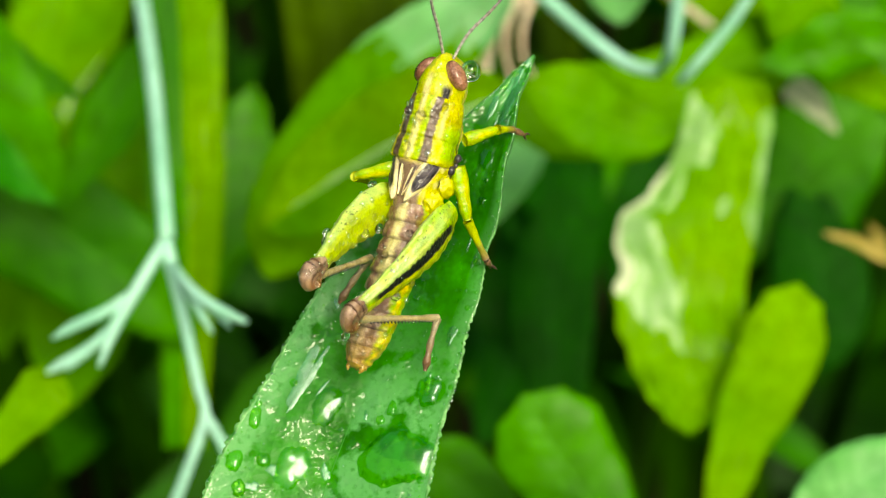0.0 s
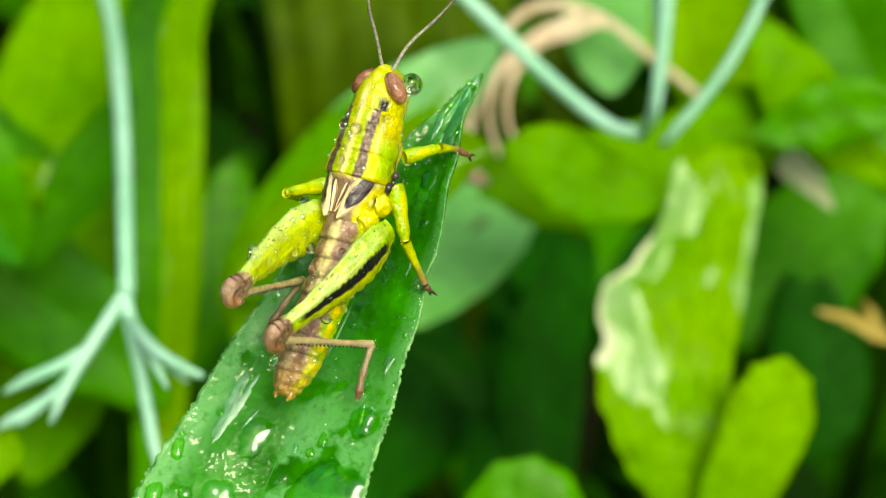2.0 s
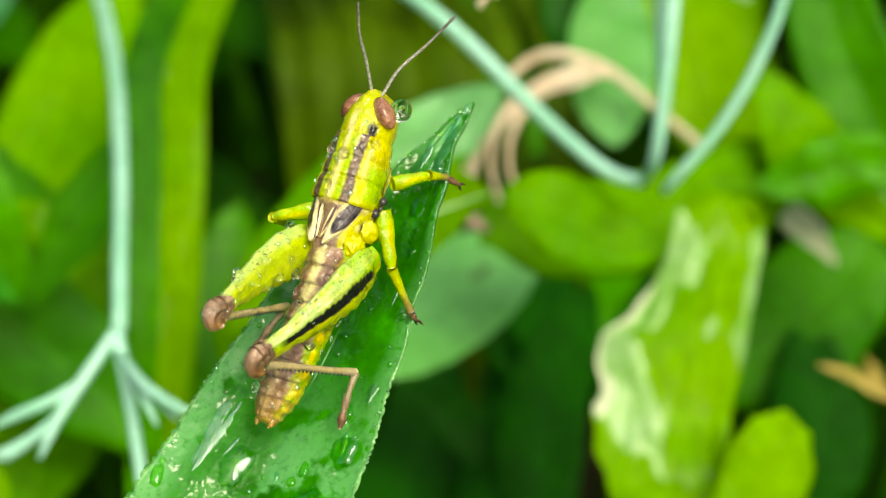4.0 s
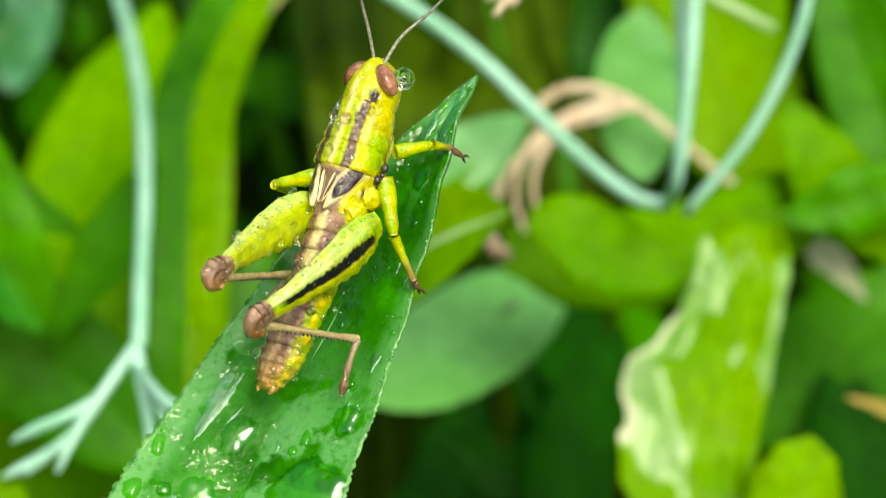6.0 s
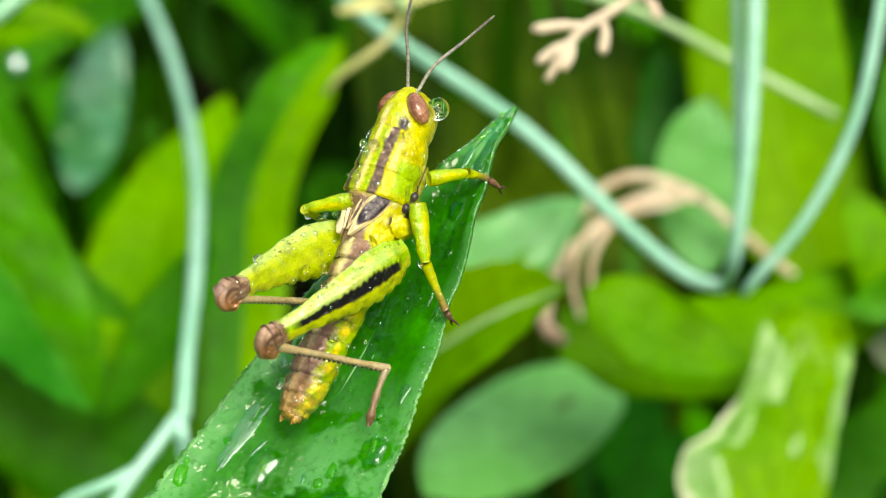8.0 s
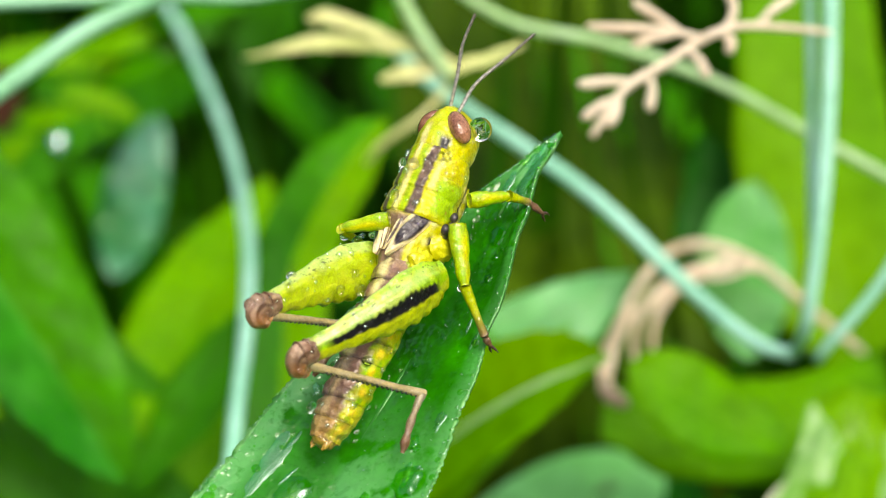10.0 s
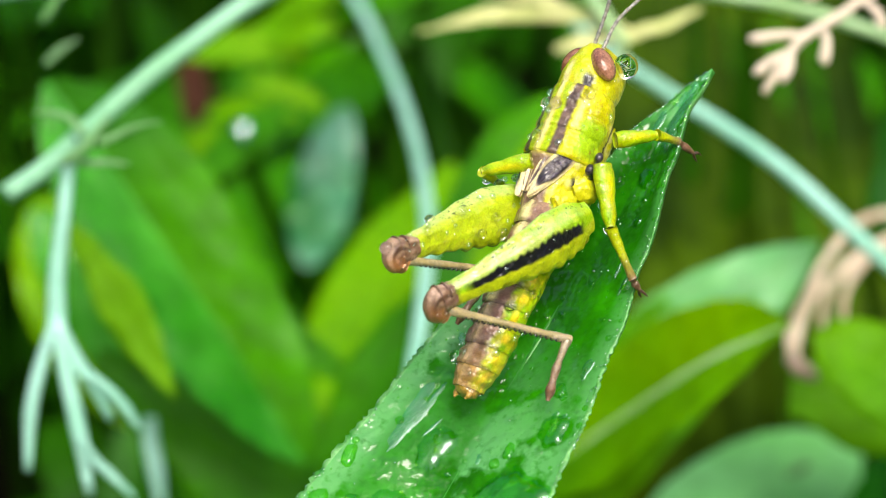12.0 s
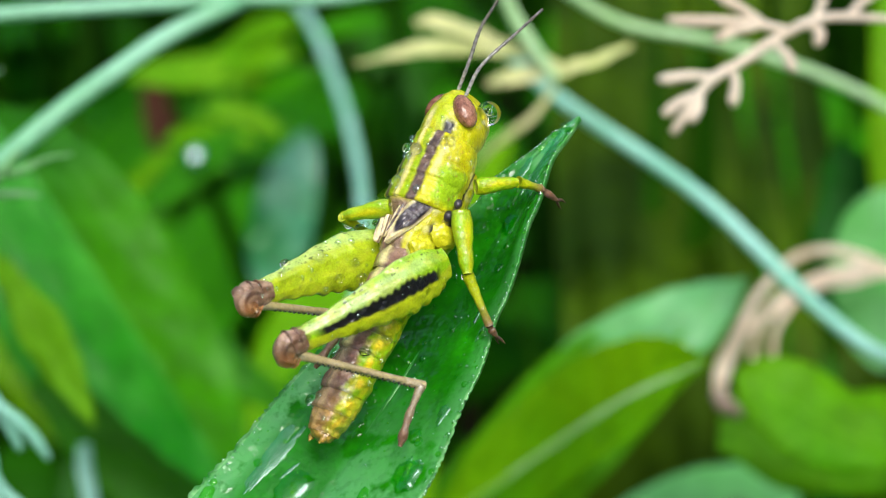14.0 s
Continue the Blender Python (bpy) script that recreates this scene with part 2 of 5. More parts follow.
def dew(m, scale, lo, hi):
    """Wet, mirror-like patches on a leaf's dull skin."""
    n, ln = m.node_tree.nodes, m.node_tree.links
    b = n["Principled BSDF"]
    co = next(x for x in n if x.type == "TEX_COORD")
    patch, mask, wave, bp = n.new("ShaderNodeTexNoise"), n.new("ShaderNodeMapRange"), n.new("ShaderNodeTexNoise"), n.new("ShaderNodeBump")
    patch.inputs["Scale"].default_value, patch.inputs["Detail"].default_value = scale, 4
    mask.inputs[1].default_value, mask.inputs[2].default_value = lo, hi
    wave.inputs["Scale"].default_value = scale * 2.2
    bp.inputs["Strength"].default_value, bp.inputs["Distance"].default_value = 0.7, 0.001
    for x in (patch, wave):
        ln.new(co.outputs["Object"], x.inputs["Vector"])
    ln.new(patch.outputs[0], mask.inputs[0])
    ln.new(wave.outputs[0], bp.inputs["Height"])
    ln.new(mask.outputs[0], b.inputs["Coat Weight"])
    ln.new(bp.outputs[0], b.inputs["Coat Normal"])
    b.inputs["Coat Roughness"].default_value, b.inputs["Coat IOR"].default_value = 0.2, 1.42


dew(LEAF_GLOSS, 45, 0.40, 0.60)
dew(LEAF_SHINE, 80, 0.50, 0.66)
dew(LEAF_TEAL, 70, 0.40, 0.60)
dew(LEAF_LIME, 160, 0.62, 0.68)


def film(name, tint, ripple, gloss_share, rough=0.05):
    """Thin water on a surface: clear, glossy and a little rippled."""
    m = bpy.data.materials.new(name)
    m.use_nodes = True
    n, ln = m.node_tree.nodes, m.node_tree.links
    n.remove(n["Principled BSDF"])
    clear, gloss, fr, mix = n.new("ShaderNodeBsdfTransparent"), n.new("ShaderNodeBsdfGlossy"), n.new("ShaderNodeFresnel"), n.new("ShaderNodeMixShader")
    clear.inputs[0].default_value = (*tint, 1)
    # bluish tint puts the sky's colour into the glints
    gloss.inputs["Color"].default_value = (0.76, 0.98, 0.95, 1)
    gloss.inputs["Roughness"].default_value = rough
    fr.inputs["IOR"].default_value = 1.33
    share = n.new("ShaderNodeMath")
    share.operation = "MULTIPLY_ADD"
    share.inputs[1].default_value, share.inputs[2].default_value = 0.35, gloss_share
    ln.new(fr.outputs[0], share.inputs[0])
    co, wave, bp = n.new("ShaderNodeTexCoord"), n.new("ShaderNodeTexNoise"), n.new("ShaderNodeBump")
    wave.inputs["Scale"].default_value, wave.inputs["Detail"].default_value = 800, 1
    bp.inputs["Strength"].default_value, bp.inputs["Distance"].default_value = ripple, 0.0003
    ln.new(co.outputs["Object"], wave.inputs["Vector"])
    ln.new(wave.outputs[0], bp.inputs["Height"])
    ln.new(bp.outputs[0], gloss.inputs["Normal"])
    ln.new(share.outputs[0], mix.inputs[0])
    ln.new(clear.outputs[0], mix.inputs[1])
    ln.new(gloss.outputs[0], mix.inputs[2])
    ln.new(mix.outputs[0], n["Material Output"].inputs["Surface"])
    return m


WET = film("water_film", (0.60, 0.95, 0.28), 0.45, 0.05)
SKYDROP = film("sky_drop", (0.99, 0.99, 0.98), 0.1, 0.55)
BEAD = film("water_bead", (0.97, 0.98, 0.95), 0.1, 0.13)
SKYFILM = film("sky_film", (0.62, 0.97, 0.74), 0.35, 0.13, 0.42)


def skin(name, rough=0.3, coat=0.15, bump=0.3):
    """The insect's skin: its pigment, with fine mottling and relief."""
    m = material(name, (1, 1, 1), rough, 0.34, 1500, (0.74, 0.76, 0.70), 0, bump, 4200, coat, 0.3)
    n, ln = m.node_tree.nodes, m.node_tree.links
    at = n.new("ShaderNodeAttribute")
    at.attribute_name = "pigment"
    hsv = next(x for x in n if x.type == "HUE_SAT")
    mul = n.new("ShaderNodeMix")
    mul.data_type, mul.blend_type = "RGBA", "MULTIPLY"
    mul.inputs["Factor"].default_value = 1.0
    ln.new(hsv.outputs[0], mul.inputs["A"])
    ln.new(at.outputs["Color"], mul.inputs["B"])
    b = n["Principled BSDF"]
    ln.new(mul.outputs["Result"], b.inputs["Base Color"])
    b.inputs["Subsurface Weight"].default_value, b.inputs["Subsurface Scale"].default_value = 0.22, 0.0005
    b.inputs["Subsurface Radius"].default_value = (1.0, 0.8, 0.15)
    return m


def dampen(m):
    """Patches of clinging moisture on the insect's skin."""
    n, ln = m.node_tree.nodes, m.node_tree.links
    b = n["Principled BSDF"]
    co = next(x for x in n if x.type == "TEX_COORD")
    patch, mask, wave, bp = n.new("ShaderNodeTexNoise"), n.new("ShaderNodeMapRange"), n.new("ShaderNodeTexNoise"), n.new("ShaderNodeBump")
    patch.inputs["Scale"].default_value, patch.inputs["Detail"].default_value = 1300, 3
    mask.inputs[1].default_value, mask.inputs[2].default_value = 0.44, 0.54
    wave.inputs["Scale"].default_value, wave.inputs["Detail"].default_value = 1900, 2
    bp.inputs["Strength"].default_value, bp.inputs["Distance"].default_value = 1.0, 0.0003
    for x in (patch, wave):
        ln.new(co.outputs["Object"], x.inputs["Vector"])
    ln.new(patch.outputs[0], mask.inputs[0])
    ln.new(wave.outputs[0], bp.inputs["Height"])
    ln.new(mask.outputs[0], b.inputs["Coat Weight"])
    ln.new(bp.outputs[0], b.inputs["Coat Normal"])
    b.inputs["Coat Roughness"].default_value = 0.07


SKIN = skin("insect_skin")
dampen(SKIN)
Y, LM, CR, BR = (0.60, 0.57, 0.005), (0.29, 0.53, 0.005), (0.86, 0.78, 0.36), (0.075, 0.046, 0.034)
BK, TN, OR, KN = (0.010, 0.009, 0.012), (0.30, 0.19, 0.13), (0.44, 0.27, 0.05), (0.19, 0.105, 0.066)
KP, LP, SH, YB = (0.40, 0.27, 0.19), (0.52, 0.68, 0.24), (0.36, 0.31, 0.20), (0.40, 0.25, 0.04)
BLACK = material("black_skin", (0.020, 0.016, 0.022), 0.3, 0.4, 1500, (0.05, 0.04, 0.05), 0, 0.4, 3000, 0.3)
YELLOW = material("yellow_skin", Y, 0.33, 0.3, 1500, (0.50, 0.50, 0.01), 0, 0.5, 2500, 0.5)
EYE = material("eye_brown", (0.42, 0.20, 0.12), 0.25, 0.6, 1100, (0.15, 0.052, 0.03), 0, 0.5, 3500, 0.6)


def mixed(a, b, t):
    t = min(max(t, 0.0), 1.0)
    return tuple(x + (y - x) * t for x, y in zip(a, b))


def band(x, lo, hi, soft):
    """1 between lo and hi, fading out over soft."""
    return min(max((x - lo) / soft + 0.5, 0), 1) * min(max((hi - x) / soft + 0.5, 0), 1)


# ---- building ----
def mesh_of(name, verts, faces, mats, index=None, smooth=True, pigment=None):
    me = bpy.data.meshes.new(name)
    me.from_pydata([tuple(v) for v in verts], [], faces)
    for m in mats:
        me.materials.append(m)
    if index is not None:
        me.polygons.foreach_set("material_index", index)
    if smooth:
        me.polygons.foreach_set("use_smooth", [True] * len(faces))
    if pigment is not None:
        at = me.attributes.new("pigment", "FLOAT_COLOR", "POINT")
        at.data.foreach_set("color", [c for col in pigment for c in (*col, 1.0)])
    me.update()
    return me


def part(name, me, parent, label=""):
    ob = new(name, me)
    ob.parent = parent
    return tagged(ob, label)


def spline(points, n):
    """n + 1 places and tangents along a smooth curve through the points."""
    p = [Vector(q) for q in points]
    p = [p[0] * 2 - p[1]] + p + [p[-1] * 2 - p[-2]]
    out = []
    for i in range(n + 1):
        u = i / n * (len(p) - 3)
        k = min(int(u), len(p) - 4)
        f = u - k
        a, b, c, d = p[k:k + 4]
        pos = 0.5 * (2 * b + (c - a) * f + (2 * a - 5 * b + 4 * c - d) * f * f + (3 * b - a - 3 * c + d) * f ** 3)
        tan = 0.5 * ((c - a) + 2 * (2 * a - 5 * b + 4 * c - d) * f + 3 * (3 * b - a - 3 * c + d) * f * f)
        out.append((pos, tan.normalized()))
    return out


def tube(points, radii, n=20, sides=8):
    """Vertices and faces of a tapered round stem along the points; radii: two or more values along it."""
    verts, faces = [], []
    side = None
    for i, (p, t) in enumerate(spline(points, n)):
        if side is None:
            side = t.orthogonal().normalized()
        side = (side - t * side.dot(t)).normalized()
        up = t.cross(side)
        u = i / n * (len(radii) - 1)
        k = min(int(u), len(radii) - 2)
        r = radii[k] + (radii[k + 1] - radii[k]) * (u - k)
        for j in range(sides):
            a = 2 * math.pi * j / sides
            verts.append(p + (side * math.cos(a) + up * math.sin(a)) * r)
    for i in range(n):
        for j in range(sides):
            faces.append((i * sides + j, i * sides + (j + 1) % sides, (i + 1) * sides + (j + 1) % sides, (i + 1) * sides + j))
    faces.append(tuple(range(sides))[::-1])
    faces.append(tuple(n * sides + j for j in range(sides)))
    return verts, faces


PROFILES = {
    "hang": ((0, 0.5), (0.2, 0.72), (0.4, 1.0), (0.62, 0.93), (0.8, 0.72), (0.93, 0.4), (1, 0.0)),
    "lance": ((0, 0.15), (0.15, 0.55), (0.4, 1.0), (0.65, 0.85), (0.85, 0.45), (1, 0.0)),
    "strap": ((0, 0.5), (0.2, 0.9), (0.5, 1.0), (0.8, 0.85), (0.93, 0.5), (1, 0.0)),
    "ovate": ((0, 0.1), (0.06, 0.42), (0.15, 0.69), (0.27, 0.89), (0.39, 0.99), (0.5, 1.0), (0.62, 0.94), (0.74, 0.80), (0.84, 0.62), (0.93, 0.38), (1, 0.02)),
    "bitten": ((0, 0.30), (0.08, 0.60), (0.2, 0.585), (0.27, 0.62), (0.34, 0.78), (0.40, 1.06), (0.45, 1.08), (0.50, 0.95), (0.55, 1.02), (0.62, 0.96), (0.72, 0.74), (0.82, 0.52), (0.91, 0.30), (1, 0.0)),
    "bitten_far": ((0, 0.34), (0.07, 0.56), (0.12, 0.61), (0.25, 0.63), (0.38, 0.71), (0.52, 0.72), (0.65, 0.68), (0.78, 0.58), (0.9, 0.40), (1, 0.0)),
    "lobe": ((0, 0.35), (0.2, 0.6), (0.5, 0.9), (0.75, 1.0), (0.92, 0.7), (1, 0.05)),
}


def profile(kind, s):
    keys = PROFILES[kind]
    for (a, wa), (b, wb) in zip(keys, keys[1:]):
        if s <= b:
            f = (s - a) / (b - a)
            f = f * f * (3 - 2 * f) if wb else f ** 1.3
            return wa + (wb - wa) * f
    return 0.0


class Blade:
    """A leaf's surface: a midrib curve, half a width, a facing and a fold."""

    def __init__(self, points, half, face=(0, -0.6, 0.8), kind="lance", fold=0.2, droop=0.0, wave=0.0, n=28, seed=0, twist=0.0):
        self.rib, self.half, self.face, self.kind = spline(points, n), half, Vector(face).normalized(), kind
        self.fold, self.droop, self.wave, self.n, self.seed, self.twist = fold, droop, wave, n, seed, twist
        self.uneven = None

    def frame_at(self, s):
        u = min(max(s, 0), 1) * self.n
        k = min(int(u), self.n - 1)
        p = self.rib[k][0].lerp(self.rib[k + 1][0], u - k)
        t = self.rib[k][1].lerp(self.rib[k + 1][1], u - k).normalized()
        face = Matrix.Rotation(self.twist * s, 3, t) @ self.face
        side = t.cross(face).normalized()
        return p, t, side, side.cross(t).normalized()

    def at(self, s, v, lift=0.0):
        """The place at s (0 base, 1 tip) along and v (-1 to 1) across."""
        p, t, side, up = self.frame_at(s)
        w = self.half * profile(self.uneven[v > 0] if self.uneven else self.kind, s)
        x = v * w
        z = self.fold * abs(x) - self.droop * x * x / max(self.half, 1e-6)
        if self.wave:
            z += self.wave * abs(v) ** 1.5 * noise.noise((s * 5 + self.seed, v * 1.5, self.seed * 0.37))
            z += self.wave * 0.3 * noise.noise((s * 12, v * 4 + self.seed, 3.1))
        return p + side * x + up * (z + lift)

    def normal(self, s, v):
        d = 0.01
        a = self.at(s + d, v) - self.at(s - d, v)
        b = self.at(s, v + d) - self.at(s, v - d)
        n = b.cross(a).normalized()
        return n if n.dot(self.frame_at(s)[3]) > 0 else -n

    def mesh(self, name, mats, across=8, thick=0.00025, pick=None, notch=0.0):
        verts, faces, index = [], [], []
        cols = across + 1
        rng = random.Random(self.seed + 5)
        for layer in (0, 1):
            rng.seed(self.seed + 5)
            for i in range(self.n + 1):
                cut = 1 + notch * rng.uniform(-1, 1)
                for j in range(cols):
                    v = 2 * j / across - 1
                    edge = cut if j in (0, across) else 1
                    verts.append(self.at(i / self.n, v * edge, -thick * layer * (1 if 0 < j < across else 0.3)))
        size = (self.n + 1) * cols
        for i in range(self.n):
            for j in range(across):
                a, b, c, d = i * cols + j, i * cols + j + 1, (i + 1) * cols + j + 1, (i + 1) * cols + j
                which = pick((i + 0.5) / self.n, 2 * (j + 0.5) / across - 1) if pick else 0
                faces.append((a, b, c, d))
                index.append(which)
                faces.append((size + d, size + c, size + b, size + a))
                index.append(which)
            for j in (0, across):
                a, d = i * cols + j, (i + 1) * cols + j
                faces.append((a, d, size + d, size + a) if j == 0 else (d, a, size + a, size + d))
                index.append(0)
        me = mesh_of(name, verts, faces, mats, index)
        at = me.attributes.new("blade", "FLOAT_VECTOR", "POINT")
        at.data.foreach_set("vector", [c for layer in (0, 1) for i in range(self.n + 1) for j in range(cols) for c in (i / self.n, 2 * j / across - 1, 0.0)])
        return me

    def rib_mesh(self, name, mat, r=0.0003, lift=0.0, end=0.97):
        pts = [self.at(s * end, 0, lift) for s in [k / 8 for k in range(9)]]
        v, f = tube(pts, (r, r * 0.9, r * 0.6, r * 0.25), 24, 6)
        return mesh_of(name, v, f, [mat])


def plant(name, label, category="plant", base=(0, 0, 0)):
    e = new(name)
    e.empty_display_size = 0.01
    return tagged(e, label, category)


def add_leaf(owner, points, half, mat, face=(0, -0.6, 0.8), kind="lance", fold=0.2, droop=0.3, wave=0.0, seed=0, label="",
             pick=None, mats=None, rib=True, twist=0.0, thick=0.00025, notch=0.0, n=28, uneven=None):
    bl = Blade(points, half, face, kind, fold, droop, wave, n, seed, twist)
    bl.uneven = uneven
    ob = part("leaf", bl.mesh("leaf", mats or [mat], 60 if uneven else 36 if mats else 10, thick, pick, notch), owner, label)
    if rib:
        part("midrib", bl.rib_mesh("midrib", mat, half * 0.035, -thick * 0.3), ob)
    return ob, bl


def add_stem(owner, points, radii, mat, name="stem", n=24, label=""):
    v, f = tube(points, radii, n, 10)
    return part(name, mesh_of(name, v, f, [mat]), owner, label)


# ---- ground ----
def ground():
    n, size = 60, 6.0
    verts, faces = [], []
    for i in range(n + 1):
        for j in range(n + 1):
            x, y = ((2 * k / n - 1) for k in (i, j))
            x, y = size * x * abs(x) ** 1.5, size * y * abs(y) ** 1.5
            verts.append((x, y, 0.02 * noise.noise((x * 6, y * 6, 0))))
    for i in range(n):
        for j in range(n):
            a = i * (n + 1) + j
            faces.append((a, a + n + 1, a + n + 2, a + 1))
    tagged(new("ground", mesh_of("ground", verts, faces, [SOIL])), "damp soil under the weeds, coloured dark for the shade there", "ground", kind="structure")


ground()


# ---- the leaf that carries the grasshopper ----
MAIN = Blade([(-0.01489, -0.02731, 0.27732), (-0.01045, -0.02135, 0.28088), (-0.00665, -0.01474, 0.28454), (-0.00379, -0.00816, 0.28796), (-0.00123, -0.00283, 0.29072), (0.00133, 0.00133, 0.29373),
              (0.00383, 0.00448, 0.29686), (0.00569, 0.00719, 0.29951), (0.00746, 0.00964, 0.30091)], 0.0055, (-0.018, -0.566, 0.78), "strap", 0.206, 0.0, 0.0003, 420, 3, -0.527)
PROFILES["main"] = ((0, 0.95), (0.3, 1.11), (0.45, 0.93), (0.58, 0.785), (0.68, 0.61), (0.80, 0.32), (0.92, 0.115), (1, 0.0))
MAIN.kind = "main"


def main_leaf():
    ob = new("leaf", MAIN.mesh("leaf", [LEAF_MAIN, RIM_MAIN], 60, 0.0003, lambda u, v: 1 if abs(v) > 0.965 else 0, 0.02))
    tagged(ob, "long pointed green leaf, wet, with fine toothed edges", "leaf")
    part("midrib", MAIN.rib_mesh("midrib", RIB_MAIN, 0.00022, -0.00017), ob, "pale sunken midrib")
    p, t, side, up = MAIN.frame_at(0)
    add_stem(ob, [p + t * 0.002, p - t * 0.03 - up * 0.01, Vector((p.x - 0.03, p.y - 0.01, 0.12)), Vector((p.x - 0.035, p.y, -0.01))], (0.0012, 0.0016, 0.002), STEM_GREEN)


main_leaf()


# ---- grasshopper ----
BODY = Matrix(((0.8454, 0.2689, -0.4615, 0.00123), (-0.5014, 0.6973, -0.5122, 0.00155), (0.1840, 0.6644, 0.7244, 0.29995), (0, 0, 0, 1)))
MM = 0.001


def loft(rings, paint, name, sides=40, relief=None):
    """rings of (y, cx, half width, top, bottom, squareness) in mm along the body; paint(angle from the back, y): the pigment;
    relief(angle, y): how far the skin stands proud, in mm."""
    verts, faces, pigment = [], [], []
    for y, cx, w, top, bot, sq in rings:
        cz, h = (top + bot) / 2, (top - bot) / 2
        for j in range(sides):
            a = 2 * math.pi * j / sides
            c, s = math.cos(a), math.sin(a)
            d = math.degrees(a) if a <= math.pi else math.degrees(a) - 360
            k = relief(d, y) if relief else 0.0
            verts.append(Vector((cx + (w + k) * math.copysign(abs(s) ** sq, s), y, cz + (h + k) * math.copysign(abs(c) ** sq, c))) * MM)
            pigment.append(paint(abs(d), y))
    for i in range(len(rings) - 1):
        for j in range(sides):
            faces.append((i * sides + j, i * sides + (j + 1) % sides, (i + 1) * sides + (j + 1) % sides, (i + 1) * sides + j))
    faces.append(tuple(range(sides)))
    faces.append(tuple((len(rings) - 1) * sides + j for j in range(sides))[::-1])
    return mesh_of(name, verts, faces, [SKIN], None, True, pigment)


def smooth_rings(keys, n):
    """More rings, smoothly between the given ones."""
    keys = sorted(keys)
    ys = [k[0] for k in keys]
    out = []
    for i in range(n + 1):
        y = ys[0] + (ys[-1] - ys[0]) * i / n
        k = max(0, min(len(ys) - 2, sum(1 for v in ys if v <= y) - 1))
        f = (y - ys[k]) / (ys[k + 1] - ys[k])
        f = f * f * (3 - 2 * f) * 0.5 + f * 0.5
        out.append((y, *(a + (b - a) * f for a, b in zip(keys[k][1:], keys[k + 1][1:]))))
    return out


def limb(name, points, radii, paint, flat=1.0, wide=(1, 0, 0), n=24, sides=20, relief=None):
    """A leg piece in mm along the points. radii: keys along it; flat: thickness across 'wide' over height;
    paint: a pigment, or a function of the angle (positive towards 'wide') and the way along."""
    verts, faces, pigment = [], [], []
    for i, (p, t) in enumerate(spline(points, n)):
        across = (Vector(wide) - t * t.dot(Vector(wide))).normalized()
        up = across.cross(t).normalized()
        if up.z < 0:
            up = -up
        u = i / n * (len(radii) - 1)
        k = min(int(u), len(radii) - 2)
        f = u - k
        f = f * f * (3 - 2 * f)
        r = radii[k] + (radii[k + 1] - radii[k]) * f
        for j in range(sides):
            a = 2 * math.pi * j / sides
            d = math.degrees(a) if a <= math.pi else math.degrees(a) - 360
            q = r * (relief(d, i / n) if relief else 1.0)
            verts.append((p + across * math.sin(a) * q * flat + up * math.cos(a) * q) * MM)
            pigment.append(paint(d, i / n) if callable(paint) else paint)
    for i in range(n):
        for j in range(sides):
            faces.append((i * sides + j, i * sides + (j + 1) % sides, (i + 1) * sides + (j + 1) % sides, (i + 1) * sides + j))
    faces.append(tuple(range(sides)))
    faces.append(tuple(n * sides + j for j in range(sides))[::-1])
    return mesh_of(name, verts, faces, [SKIN], None, True, pigment)


def ball(name, centre, radii, mat, turn=(0, 0, 0), seg=24, bumps=0.0):
    bm = bmesh.new()
    bmesh.ops.create_uvsphere(bm, u_segments=seg, v_segments=seg // 2, radius=1)
    m = pose(0, 0, 0, *turn).to_3x3()
    for v in bm.verts:
        q = v.co.copy()
        if bumps:
            q *= 1 + bumps * noise.noise(q * 2.3 + Vector(centre))
        v.co = (m @ Vector((q.x * radii[0], q.y * radii[1], q.z * radii[2])) + Vector(centre)) * MM
    for f in bm.faces:
        f.smooth = True
    me = bpy.data.meshes.new(name)
    bm.to_mesh(me)
    bm.free()
    me.materials.append(mat)
    return me


